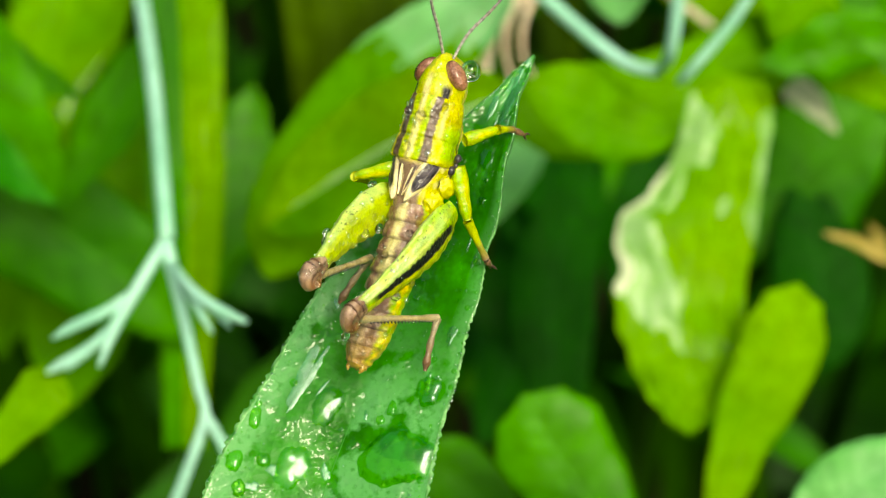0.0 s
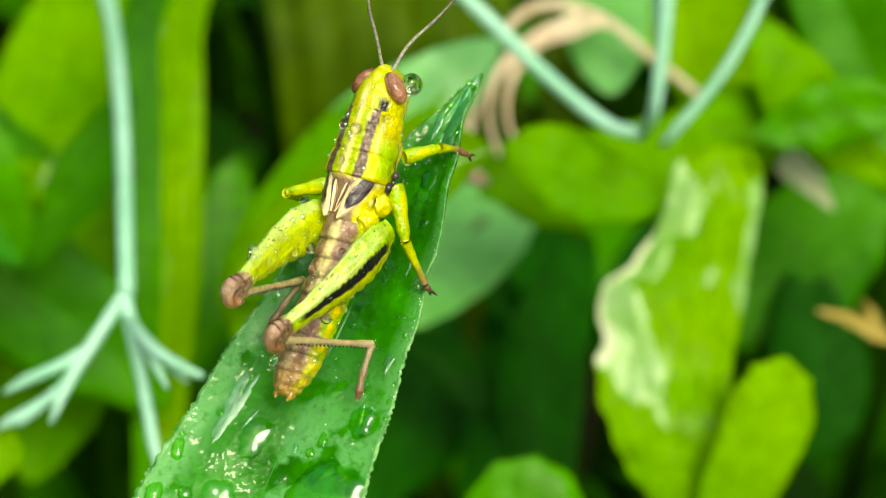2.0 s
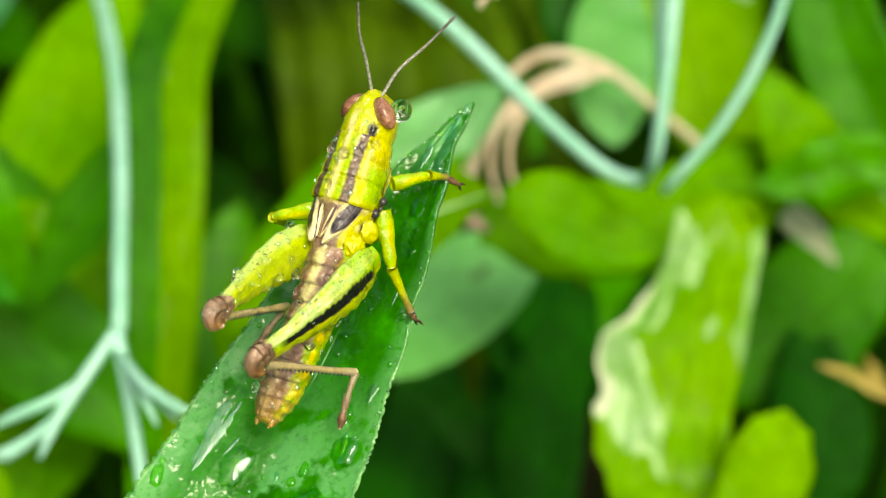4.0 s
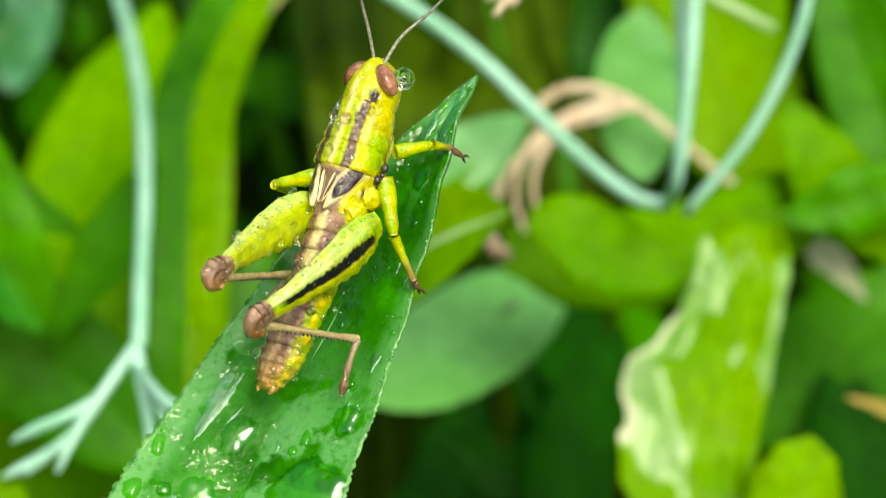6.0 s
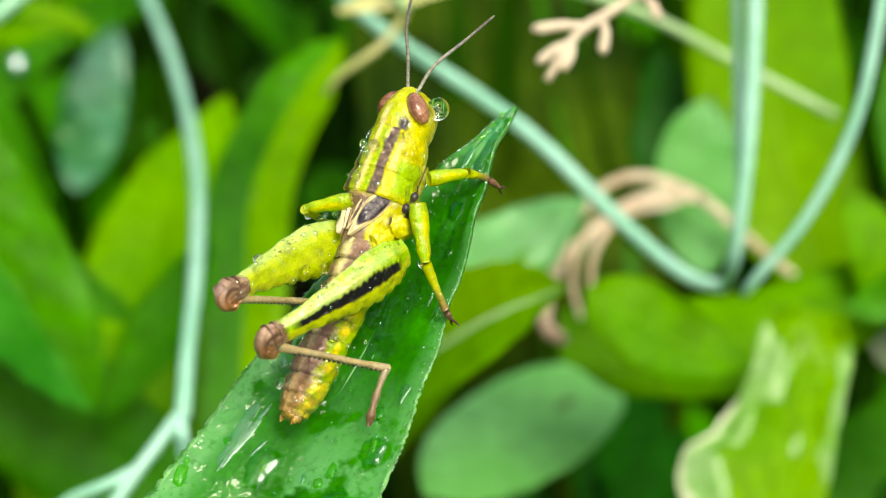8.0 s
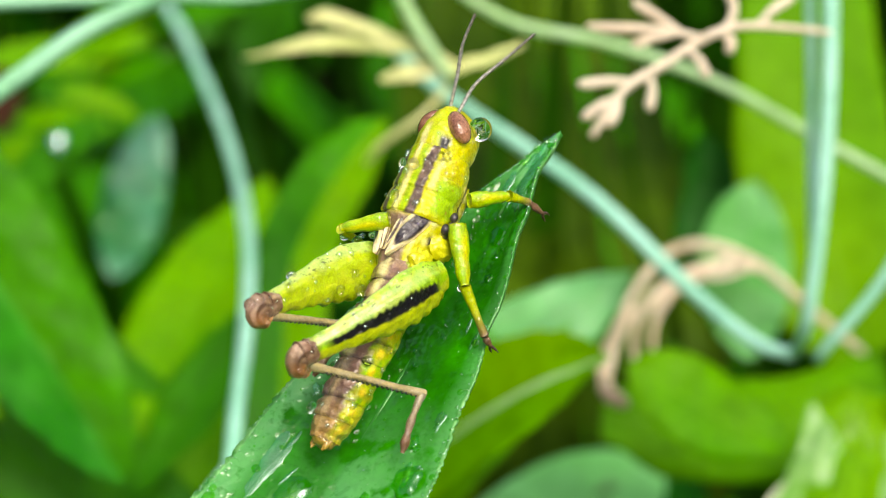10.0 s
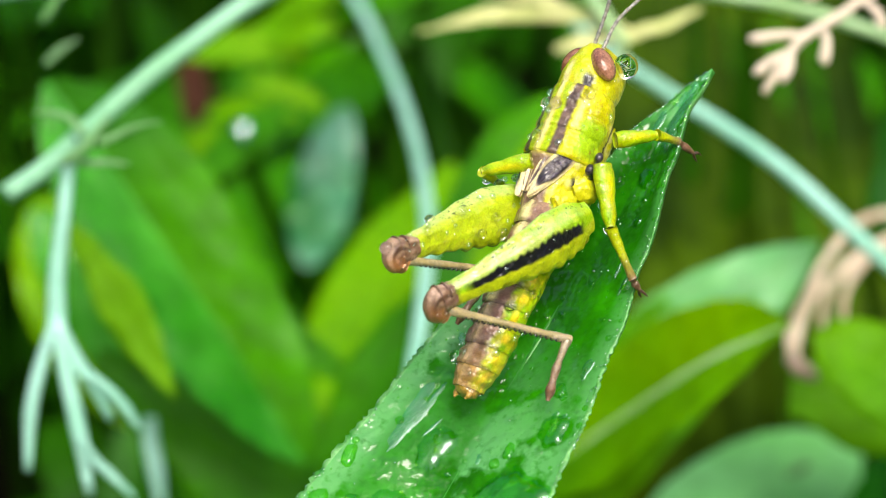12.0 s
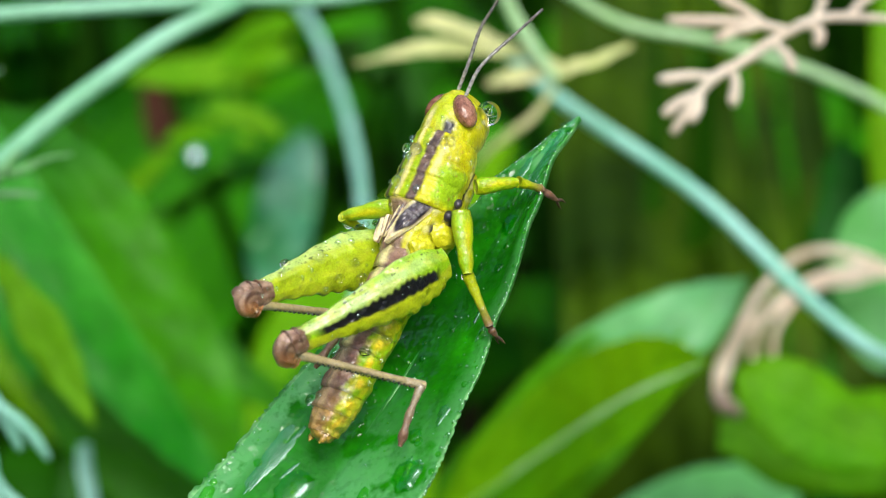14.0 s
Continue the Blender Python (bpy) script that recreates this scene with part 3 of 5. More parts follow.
def grasshopper():
    g = new("grasshopper")
    g.empty_display_size = 0.002
    g.matrix_basis = BODY
    tagged(g, "young yellow-green grasshopper with brown back stripes, wet, clinging to the leaf", "grasshopper")
    # head
    def head_paint(a, y):
        e = 4 * noise.noise((a * 0.03, y * 2, 1.4))
        c = mixed(Y, LM, 0.35 * band(a, 14, 44, 20) + 0.4 * (noise.noise((a * 0.05, y * 1.4, 3.0)) + 0.1))
        c = mixed(c, CR, 0.8 * band(a, -5, 9 + e, 7) * band(y, 3.5, 4.9, 0.5))
        c = mixed(c, BK, band(a, 37 + e, 56 + e, 6) * band(y, 3.0, 4.5, 0.3))
        return mixed(c, YB, 0.4 * band(a, 120, 190, 50))
    part("head", loft(smooth_rings([(3.6, -0.36, 1.34, 1.56, -1.5, 1), (4.4, -0.36, 1.30, 1.60, -1.8, 1), (5.1, -0.36, 1.12, 1.48, -1.9, 1),
                                    (5.7, -0.36, 0.83, 1.22, -1.8, 1), (6.15, -0.36, 0.49, 0.86, -1.4, 1), (6.35, -0.36, 0.18, 0.45, -0.8, 1)], 40),
                      head_paint, "head", 96), g, "bright yellow head with a dark streak behind each eye")
    for s in (1, -1):
        part("eye", ball("eye", (0.91 * s - 0.29, 5.22, 0.52), (0.50, 0.90, 0.66), EYE, (14, 10 * s, 42 * s), 32), g, "brown oval eye")
    def ant(pts):
        return part("antenna", limb("antenna", pts, [r for k in range(14) for r in ((0.10, 0.078) if k < 9 else (0.085, 0.065))],
                             lambda a, u: mixed(mixed((0.46, 0.45, 0.42), (0.13, 0.12, 0.11), u * 1.1), (0.10, 0.09, 0.08), 0.5 * (math.sin(u * 88) > 0.3)), 1, (1, 0, 0), 84, 8), g, "thin grey jointed feeler")
    feelers = [ant([(-0.45, 6.1, 0.5), (-0.6, 7.4, 1.6), (-0.85, 8.6, 2.6), (-1.0, 10.0, 3.3)])]
    feelers.append(ant([(0.1, 6.1, 0.4), (0.5, 7.6, 0.2), (1.1, 9.4, -0.8), (1.37, 11.3, -2.1)]))
    # pronotum
    def pro_paint(a, y):
        e = 3 * noise.noise((a * 0.01, y * 1.1, 0.4)) + 2 * noise.noise((a * 0.05, y * 4, 9.4))
        out = 4.5 * max(0, y - 2.3) ** 1.6 + e
        c = mixed(Y, LM, 0.6 * band(a, 9, 22, 6) + 0.3 * noise.noise((a * 0.06, y * 2.5, 4.4)))
        # cream midline, paled further by the highlight along the back
        c = mixed(c, CR, 0.95 * band(a, -9, 6 + 0.4 * e, 5) * (0.7 + 0.5 * noise.noise((0.3, y * 1.6, 2.2))))
        c = mixed(c, (0.34, 0.56, 0.01), 0.95 * band(a, 56 + 2 * e, 112 + 2 * e, 12) * band(y, 0.55, 2.3 + 0.1 * e, 0.4))
        c = mixed(c, CR, 0.6 * band(a, 44 + out, 54 + out, 6) * band(y, 1.7, 3.2, 0.5))
        c = mixed(c, mixed(BR, (0.17, 0.11, 0.085), 0.5 + noise.noise((a * 0.09, y * 3.5, 6.1))), band(a, 20 + out, 38 + out, 4))
        spots = noise.noise((a * 0.16, y * 7, 3.3))
        return mixed(c, YB, 0.6 * band(spots, 0.5, 2, 0.1) * band(a, 55, 180, 10))
    def pro_relief(a, y):
        b = abs(a)
        k = 0.07 * band(b, -9, 2, 7) + 0.05 * band(b, 39, 47, 8)
        k -= 0.07 * band(y, 1.52, 1.60, 0.16) * band(b, 4, 100, 8) + 0.05 * band(y, 2.58, 2.64, 0.14) * band(b, 4, 100, 8)
        k += 0.10 * noise.noise((a * 0.035, y * 1.1, 2.6)) * band(b, 50, 150, 20) + 0.035 * noise.noise((a * 0.09, y * 4.2, 8.6))
        return k
    part("pronotum", loft(smooth_rings([(0.24, -0.33, 1.62, 1.78, -1.1, 0.97), (0.32, -0.33, 1.71, 1.86, -1.2, 0.97), (1.0, -0.33, 1.69, 1.82, -1.5, 0.97), (1.45, -0.33, 1.62, 1.76, -1.6, 0.97), (1.75, -0.33, 1.64, 1.77, -1.65, 0.97),
                                        (2.45, -0.33, 1.56, 1.71, -1.7, 0.98), (2.65, -0.33, 1.50, 1.68, -1.7, 0.98), (3.3, -0.33, 1.46, 1.68, -1.6, 0.99), (3.75, -0.31, 1.38, 1.64, -1.5, 1), (3.86, -0.30, 1.30, 1.56, -1.4, 1)], 110), pro_paint,
                          "pronotum", 180, pro_relief), g, "yellow saddle with a cream midline, its highlight painted in, and two dark brown stripes")
    # thorax
    def thorax_paint(a, y):
        e = 7 * noise.noise((a * 0.05, y * 2, 7.7))
        c = mixed(Y, CR, 0.6 * band(noise.noise((a * 0.06, y * 2.2, 1.2)), 0.15, 2, 0.2))
        c = mixed(c, TN, band(a, -9, 32 + e, 8) * band(y, -9, 0.2, 0.4))
        c = mixed(c, BK, band(a, 98 + e, 107 + e, 6) * band(y, -1.0, 3, 0.3))
        return mixed(c, BK, band(a, 70 + e, 80 + e, 6) * band(y, -0.95, -0.45, 0.2))
    part("thorax", loft(smooth_rings([(-2.9, -0.20, 1.10, 1.22, -1.3, 1), (-1.6, -0.22, 1.36, 1.45, -1.8, 1), (-0.6, -0.26, 1.46, 1.56, -2.1, 1), (0.2, -0.32, 1.63, 1.78, -2.2, 0.98), (0.8, -0.30, 1.40, 1.3, -2.2, 1), (2.8, -0.20, 1.1, 0.3, -2.1, 1)], 60),
                        thorax_paint, "thorax", 120, lambda a, y: 0.10 * noise.noise((a * 0.04, y * 1.7, 4.6)) + 0.04 * noise.noise((a * 0.1, y * 5, 1.6))), g)
    for s in (1, -1):
        # each bud lies on the flank: a slanting tongue, its inner edge cream, its middle dark with pale veins
        for k, (front, back, wide, lift) in enumerate((((0.95, 60), (-2.05, 13), 23, 0.24), ((0.60, 22), (-1.75, 4), 7.0, 0.13))):
            def tongue(u, v, s=s, front=front, back=back, wide=wide, lift=lift, extra=0.0):
                w = wide * (1.05 - 0.5 * u) * min(1, (1 - u) * 3) ** 0.5 * min(1, 0.5 + u * 3)
                y = front[0] + (back[0] - front[0]) * u
                a = radians((front[1] + (back[1] - front[1]) * u ** 0.9 + w * v) * s)
                r = lift * (1 - v ** 4 * 0.7) * min(1, 0.2 + u * 2) + 0.05 * noise.noise((u * 5, v * 2.5, s + k)) + extra
                return Vector((-0.28 + (1.52 + r) * math.sin(a), y, -0.18 + (1.80 + r) * math.cos(a))) * MM
            def tongue_paint(u, v, k=k):
                e = 0.3 * noise.noise((u * 4, v * 2, 5.5))
                c = mixed(CR, (0.80, 0.62, 0.40), 0.5 + noise.noise((u * 6, v * 3, 2.5)))
                if k == 0:
                    dark = mixed((0.014, 0.011, 0.016), (0.07, 0.055, 0.075), 0.3 + 1.2 * noise.noise((u * 9, v * 3, 8.5)))
                    c = mixed(c, dark, band(((u - 0.46) / 0.36) ** 2 + ((v - 0.10 - 0.3 * e) / 0.72) ** 2, -1, 1 + e, 0.35))
                    return mixed(c, (0.22, 0.18, 0.20), 0.5 * band(abs(v - 0.12 - 0.25 * u), -1, 0.05, 0.06) * band(u, 0.1, 0.8, 0.1))
                return mixed(c, BR, band(v, -0.1 + e, 0.7 + e, 0.2) * band(u, 0.1, 0.9, 0.1))
            n, m = 36, 22
            verts, pig = [], []
            for layer in (0.0, -0.12):
                for i in range(n + 1):
                    for j in range(m + 1):
                        verts.append(tongue(i / n, 2 * j / m - 1, extra=layer))
                        pig.append(tongue_paint(i / n, 2 * j / m - 1))
            faces, off = [], (n + 1) * (m + 1)
            for i in range(n):
                for j in range(m):
                    a = i * (m + 1) + j
                    quad = (a, a + 1, a + m + 2, a + m + 1)
                    faces.append(quad if s > 0 else quad[::-1])
                    faces.append(tuple(x + off for x in (quad[::-1] if s > 0 else quad)))
                for a in (i * (m + 1), i * (m + 1) + m):
                    faces.append((a, a + m + 1, a + m + 1 + off, a + off))
            part("wing_pad", mesh_of("wing_pad", verts, faces, [SKIN], None, True, pig), g, "cream-edged wing bud with a dark middle" if k == 0 else "narrow cream wing bud with a dark line")
        part("hip_bulge", ball("hip_bulge", (1.16 * s - 0.1, -1.75, 0.35), (0.52, 0.62, 0.62), YELLOW, (0, 0, 0), 32, 0.35), g)
        part("hip_bulge", ball("hip_bulge", (1.30 * s - 0.1, -0.75, -0.5), (0.40, 0.6, 0.75), YELLOW, (0, 0, 0), 28, 0.3), g)
        part("hip_bulge", ball("hip_bulge", (1.42 * s - 0.1, -2.35, -0.15), (0.42, 0.5, 0.6), YELLOW, (0, 0, 0), 28, 0.4), g)
    for q, r in (((1.50, 0.92, -0.38), 0.20), ((1.40, 0.20, -0.16), 0.22), ((1.47, 0.53, -0.38), 0.12)):
        part("dark_spot", ball("dark_spot", q, (r, r * 1.3, r), BLACK, (0, 0, 0), 12), g)
    # abdomen in rings, bent a little aside
    def size(y):
        f = (-y - 2.0) / 9.2
        return -0.95 * max(f, 0) ** 1.4, 1.30 - 0.16 * f - 0.24 * max(0, f - 0.86) * 5, 1.40 - 0.22 * f, -1.3 + 0.65 * f
    for k in range(9):
        y1, y0 = -2.0 - 1.0 * k, -2.0 - 1.0 * (k + 1) - 0.10
        x1, w1, t1, b1 = size(y1)
        x0, w0, t0, b0 = size(y0)
        if k == 8:
            w0, t0, b0 = w0 * 0.72, t0 - 0.22, b0 + 0.2
        def ring_paint(a, y, k=k, y0=y0):
            e = 14 * noise.noise((a * 0.03, y * 1.6, 2.2)) + 9 * noise.noise((a * 0.10, y * 4, 5.2))
            back = mixed(TN, (0.20, 0.10, 0.075), 0.5 + 1.1 * noise.noise((a * 0.05, y * 3, 8.1)))
            # cream highlight down the abdomen's back, laid into the pigment
            back = mixed(back, CR, 0.75 * band(a, -9, 13 + e * 0.6, 12) * (1 if k < 5 else 0.25))
            side = mixed(Y, LM, 0.5 + noise.noise((a * 0.06, y * 2.0, 6.6)))
            side = mixed(side, (0.9, 0.70, 0.02), band(a, 66, 84, 8) * band(y - y0, 0.35, 0.8, 0.2))
            c = mixed(back, side, band(a, 50 + e, 400, 14))
            c = mixed(c, BR, 0.5 * band(y - y0, -1, 0.14, 0.1) * band(a, -9, 70 + e, 10))
            return mixed(c, OR, (0.7 if k == 8 else 0.35 if k == 7 else 0) * (0.7 + 0.6 * noise.noise((a * 0.04, y * 3, 1.1))))
        part("abdomen_ring", loft(smooth_rings([(y0, x0, w0 * 0.98, t0, b0, 1), (y0 + 0.06, x0, w0 * 1.025, t0 + 0.04, b0, 1), (y0 + 0.22, x0 * 0.97 + x1 * 0.03, w0 * 1.03, t0 + 0.05, b0, 1),
                                                ((y0 + y1) / 2, (x0 + x1) / 2, (w0 + w1) / 2 * 1.02, (t0 + t1) / 2 + 0.03, (b0 + b1) / 2, 1), (y1, x1, w1 * 0.92, t1 - 0.09, b1, 1)], 24), ring_paint, "abdomen_ring", 96,
                                  lambda a, y: 0.07 * noise.noise((a * 0.05, y * 1.9, 3.6)) + 0.035 * noise.noise((a * 0.11, y * 5, 7.6)) + 0.06 * band(abs(a), -9, 4, 10)), g)
    tip = ball("abdomen_tip", (-0.93, -11.0, 0.3), (0.64, 0.5, 0.6), SKIN, (0, 0, 0), 24, 0.3)
    at = tip.attributes.new("pigment", "FLOAT_COLOR", "POINT")
    at.data.foreach_set("color", [c for v in tip.vertices for c in (*OR, 1.0)])
    part("abdomen_tip", tip, g, "orange tip of the abdomen")
    for s in (1, -1):
        part("tail_hook", limb("tail_hook", [(-0.93 + 0.35 * s, -11.1, 0.4), (-0.95 + 0.42 * s, -11.4, 0.45), (-0.95 + 0.36 * s, -11.62, 0.55)], (0.2, 0.16, 0.04), OR, 1, (1, 0, 0), 8, 8), g)
    # hind legs
    def thigh_paint(a, u):
        e = 7 * noise.noise((u * 7, 0.3, 1.0)) + 4 * noise.noise((u * 30, a * 0.05, 2.0))
        c = mixed(LM, LP, min(1, 0.35 + 0.7 * u) * band(a, 22, 64 + e, 20) * band(u, 0.1, 1.2, 0.2))
        c = mixed(c, (0.55, 0.62, 0.012), 0.8 * band(a, 98, 178, 12) + 0.6 * band(a, -178, -20, 40))
        c = mixed(c, (0.55, 0.60, 0.02), 0.4 * band(noise.noise((u * 14, a * 0.05, 9.5)), 0.1, 2, 0.3))
        c = mixed(c, LP, 0.6 * band(a, -40 + e, 8 + e, 14) * band(u, 0.15, 0.95, 0.1))
        c = mixed(c, (0.5, 0.6, 0.3), 0.25 * band(a, 52 + e, 80 + e, 16) * band(u, 0.4, 0.95, 0.2))
        c = mixed(c, BK, band(a, 70 + 1.2 * e + 26 * max(0, 0.35 - u) * 2 + 2 * math.sin(u * 150) + 3 * noise.noise((u * 40, 2.0, 7.0)), 108 + e - 6 * u, 7) * band(u, 0.12, 0.86, 0.06))
        c = mixed(c, BK, 0.8 * band(noise.noise((u * 60, a * 0.14, 5.5)), 0.48, 2, 0.08) * band(abs(a), -9, 42, 15))
        return mixed(c, KN, 0.9 * band(u, 0.93, 2, 0.06))
    def knee_paint(a, u):
        c = mixed(KN, KP, 0.35 + 2.0 * noise.noise((u * 5, a * 0.035, 3.0)))
        c = mixed(c, (0.09, 0.042, 0.028), 0.85 * band(abs(abs(a) - 70 + 60 * (u - 0.5)), -9, 8, 7) * band(u, 0.25, 0.95, 0.1))
        c = mixed(c, (0.50, 0.34, 0.26), 0.35 * band(abs(a), -9, 38, 20) * band(u, 0.3, 0.75, 0.2))
        return mixed(c, (0.50, 0.20, 0.05), 0.7 * band(u, 0.72, 2, 0.2))
    def thigh_relief(a, u):
        low = band(abs(a), 140, 400, 30)
        k = 1 + 0.10 * band(abs(a), -9, 12, 16) + low * (0.10 + 0.05 * math.sin(u * 62) * band(u, 0.1, 0.85, 0.1))
        k += 0.05 * band(abs(abs(a) - 62), -9, 8, 8) - 0.05 * band(abs(abs(a) - 90), -9, 12, 14) * band(u, 0.15, 0.85, 0.2)
        return k + 0.05 * noise.noise((u * 9, a * 0.03, 3.0))
    KR, KL = Vector((0.69, -8.41, 5.05)), Vector((-1.51, -6.90, 6.42))
    HR, HL = Vector((1.75, -1.9, -0.7)), Vector((-1.65, -1.7, -0.3))
    legs = {}
    for s, hip, knee, foot, toe in ((1, HR, KR, Vector((2.06, -7.69, -1.64)), Vector((2.12, -10.65, -1.67))),
                                    (-1, HL, KL, Vector((-2.15, -5.46, -0.24)), Vector((-3.31, -8.30, -0.20)))):
        mid = hip.lerp(knee, 0.45) + Vector((0.45 * s, 0, 0.1))
        d = (knee - hip).normalized()
        thigh = part("hind_thigh", limb("hind_thigh", [hip, mid, knee], [r * (1 if s > 0 else 1.04) for r in (0.70, 1.12, 1.22, 1.06, 0.82, 0.60, 0.50)], thigh_paint, 0.56, (s, 0, 0), 140, 110, thigh_relief),
                     g, "thick lime green thigh with a black stripe")
        part("knee", limb("knee", [knee - d * 1.1, knee - d * 0.5, knee + d * 0.1, knee + d * 0.50 + Vector((0, 0, -0.35)), knee + d * 0.55 + Vector((0, 0, -1.05))], (0.46, 0.62, 0.71, 0.66, 0.44), knee_paint, 0.66, (s, 0, 0), 56, 64,
                          lambda a, u: 1 + 0.10 * noise.noise((u * 5, a * 0.03, 6.0)) + 0.07 * band(abs(abs(a) - 55), -9, 9, 10) - 0.06 * band(abs(abs(a) - 80), -9, 6, 8)),
             thigh, "brown bulging knee")
        across = (Vector((s, 0, 0)) - d * d.x * s).normalized()
        over = across.cross(d) * (1 if across.cross(d).z > 0 else -1)
        for f, r in ((-0.40, 0.64), (0.08, 0.73)):
            c = knee + d * f
            arc = [c + across * 0.68 * r * math.sin(radians(a)) + over * r * math.cos(radians(a)) for a in (-75, -45, -15, 15, 45, 75, 100)]
            part("knee_crescent", limb("knee_crescent", arc, (0.02, 0.06, 0.08, 0.06, 0.02), lambda a, u: mixed((0.08, 0.035, 0.025), KN, 0.4 + noise.noise((u * 6, a * 0.02, 1.0))), 1, (0, 1, 0), 20, 8), thigh, "dark crescent on the knee")
        top = knee + d * 0.35 + Vector((0, 0, -0.6))
        shin = part("hind_shin", limb("hind_shin", [top, top.lerp(foot, 0.5) + Vector((0, 0, 0.1)), foot], (0.25, 0.18, 0.165, 0.17, 0.23),
                                      lambda a, u: mixed(SH, (0.46, 0.36, 0.16), 0.5 + noise.noise((u * 8, a * 0.02, 4.0))), 1, (s, 0, 0), 40, 16), g, "thin spiny brown shin")
        for k in range(19):
            f = 0.18 + 0.79 * k / 19
            c = top.lerp(foot, f)
            for w in (-0.16, 0.16):
                out = Vector((w + 0.03 * s, -0.25, 0.07))
                part("spine", limb("spine", [c + out * 0.35, c + out * 0.7, c + out], (0.065, 0.05, 0.012), BK, 1, (s, 0, 0), 3, 5), shin)
        paw = part("hind_foot", limb("hind_foot", [foot, foot.lerp(toe, 0.5) + Vector((0, 0, 0.1)), toe], (0.25, 0.19, 0.15, 0.21, 0.16, 0.24, 0.10),
                                     lambda a, u: mixed(SH, KN, u * 1.2), 1, (s, 0, 0), 30, 14), g, "jointed brown foot")
        legs[s] = (shin, top * MM, foot * MM, paw)
    # middle and front legs
    still = []
    def small_leg(kind, pts, end, thick=1.0):
        a, b, c, d = (Vector(p) for p in pts)
        leg = part(kind, limb(kind, [a, a.lerp(b, 0.5), b], [thick * r for r in (0.40, 0.46, 0.42, 0.34, 0.33, 0.20)],
                              lambda an, u: mixed(LM, Y, 0.4 + noise.noise((u * 3, an * 0.02, 1.0))), 0.85, (1, 0, 0), 30, 24), g)
        part("shin", limb("shin", [b, b.lerp(c, 0.5), c], (0.29, 0.25, 0.20, 0.18, 0.21), lambda an, u: mixed(mixed(LM, Y, 0.6), end, (u - 0.4) * 1.6), 1, (1, 0, 0), 24, 16), leg)
        part("foot", limb("foot", [c, c.lerp(d, 0.5) + Vector((0, 0, 0.1)), d], (0.2, 0.15, 0.2, 0.16, 0.08), KN, 1, (1, 0, 0), 14, 10), leg, "brown foot")
        on = (d - c).normalized()
        for w in (-1, 1):
            side = on.cross(Vector((0, 0, 1))).normalized() * 0.14 * w
            part("claw", limb("claw", [d, d + on * 0.22 + side, d + on * 0.32 + side * 1.3 + Vector((0, -0.05, -0.2))], (0.09, 0.07, 0.02), BR, 1, (1, 0, 0), 8, 6), leg)
        still.append(leg)
    small_leg("middle_leg", ((1.30, 0.55, -0.89), (2.33, -2.15, -1.70), (3.10, -3.91, -3.46), (3.16, -4.19, -4.14)), KN, 1.2)
    small_leg("middle_leg", ((-1.19, -0.31, 0.96), (-3.25, -1.36, 1.69), (-3.32, -1.41, -0.19), (-3.42, -2.10, -1.83)), LM, 1.0)
    small_leg("front_leg", ((0.95, 2.06, -1.62), (1.90, 3.13, -3.24), (2.09, 3.44, -4.70), (2.26, 3.37, -5.91)), KN, 0.92)
    small_leg("front_leg", ((-2.25, 1.98, -2.44), (-2.51, 2.79, -3.66), (-2.80, 3.69, -4.41), (-2.98, 4.24, -4.88)), KN, 0.8)
    # drops that cling to it
    part("water_drop", ball("water_drop", (0.70, 5.75, -0.80), (0.57, 0.60, 0.60), WATER, (0, 0, 0), 24), g, "clear round drop beside the eye")
    rng = random.Random(4)
    drops = [ball("water_drop", (0, 0, 0), (1, 1, 0.75), m, (0, 0, 0), 16) for m in (BEAD, WATER)]
    for ob in [o for o in g.children_recursive if o.name.split(".")[0] in ("knee", "hind_thigh", "pronotum", "abdomen_ring", "middle_leg", "head", "thorax")]:
        count = {"hind_thigh": 44, "pronotum": 26, "middle_leg": 9, "head": 7, "thorax": 8, "knee": 14}.get(ob.name.split(".")[0], 4)
        vs = [v for v in ob.data.vertices if v.normal.z > -0.2]
        for k in range(count):
            v = rng.choice(vs)
            r = 0.07 + 0.24 * rng.random() ** 2
            dr = part("water_drop", drops[r > 0.21], g)
            q = v.normal.to_track_quat("Z", "Y")
            dr.matrix_basis = Matrix.LocRotScale(v.co + v.normal * r * 0.45 * MM, q, (r, r, r))
    return g, legs, still, feelers


HOPPER, HIND_LEGS, STILL_LEGS, FEELERS = grasshopper()
cam.data.dof.focus_object = HOPPER


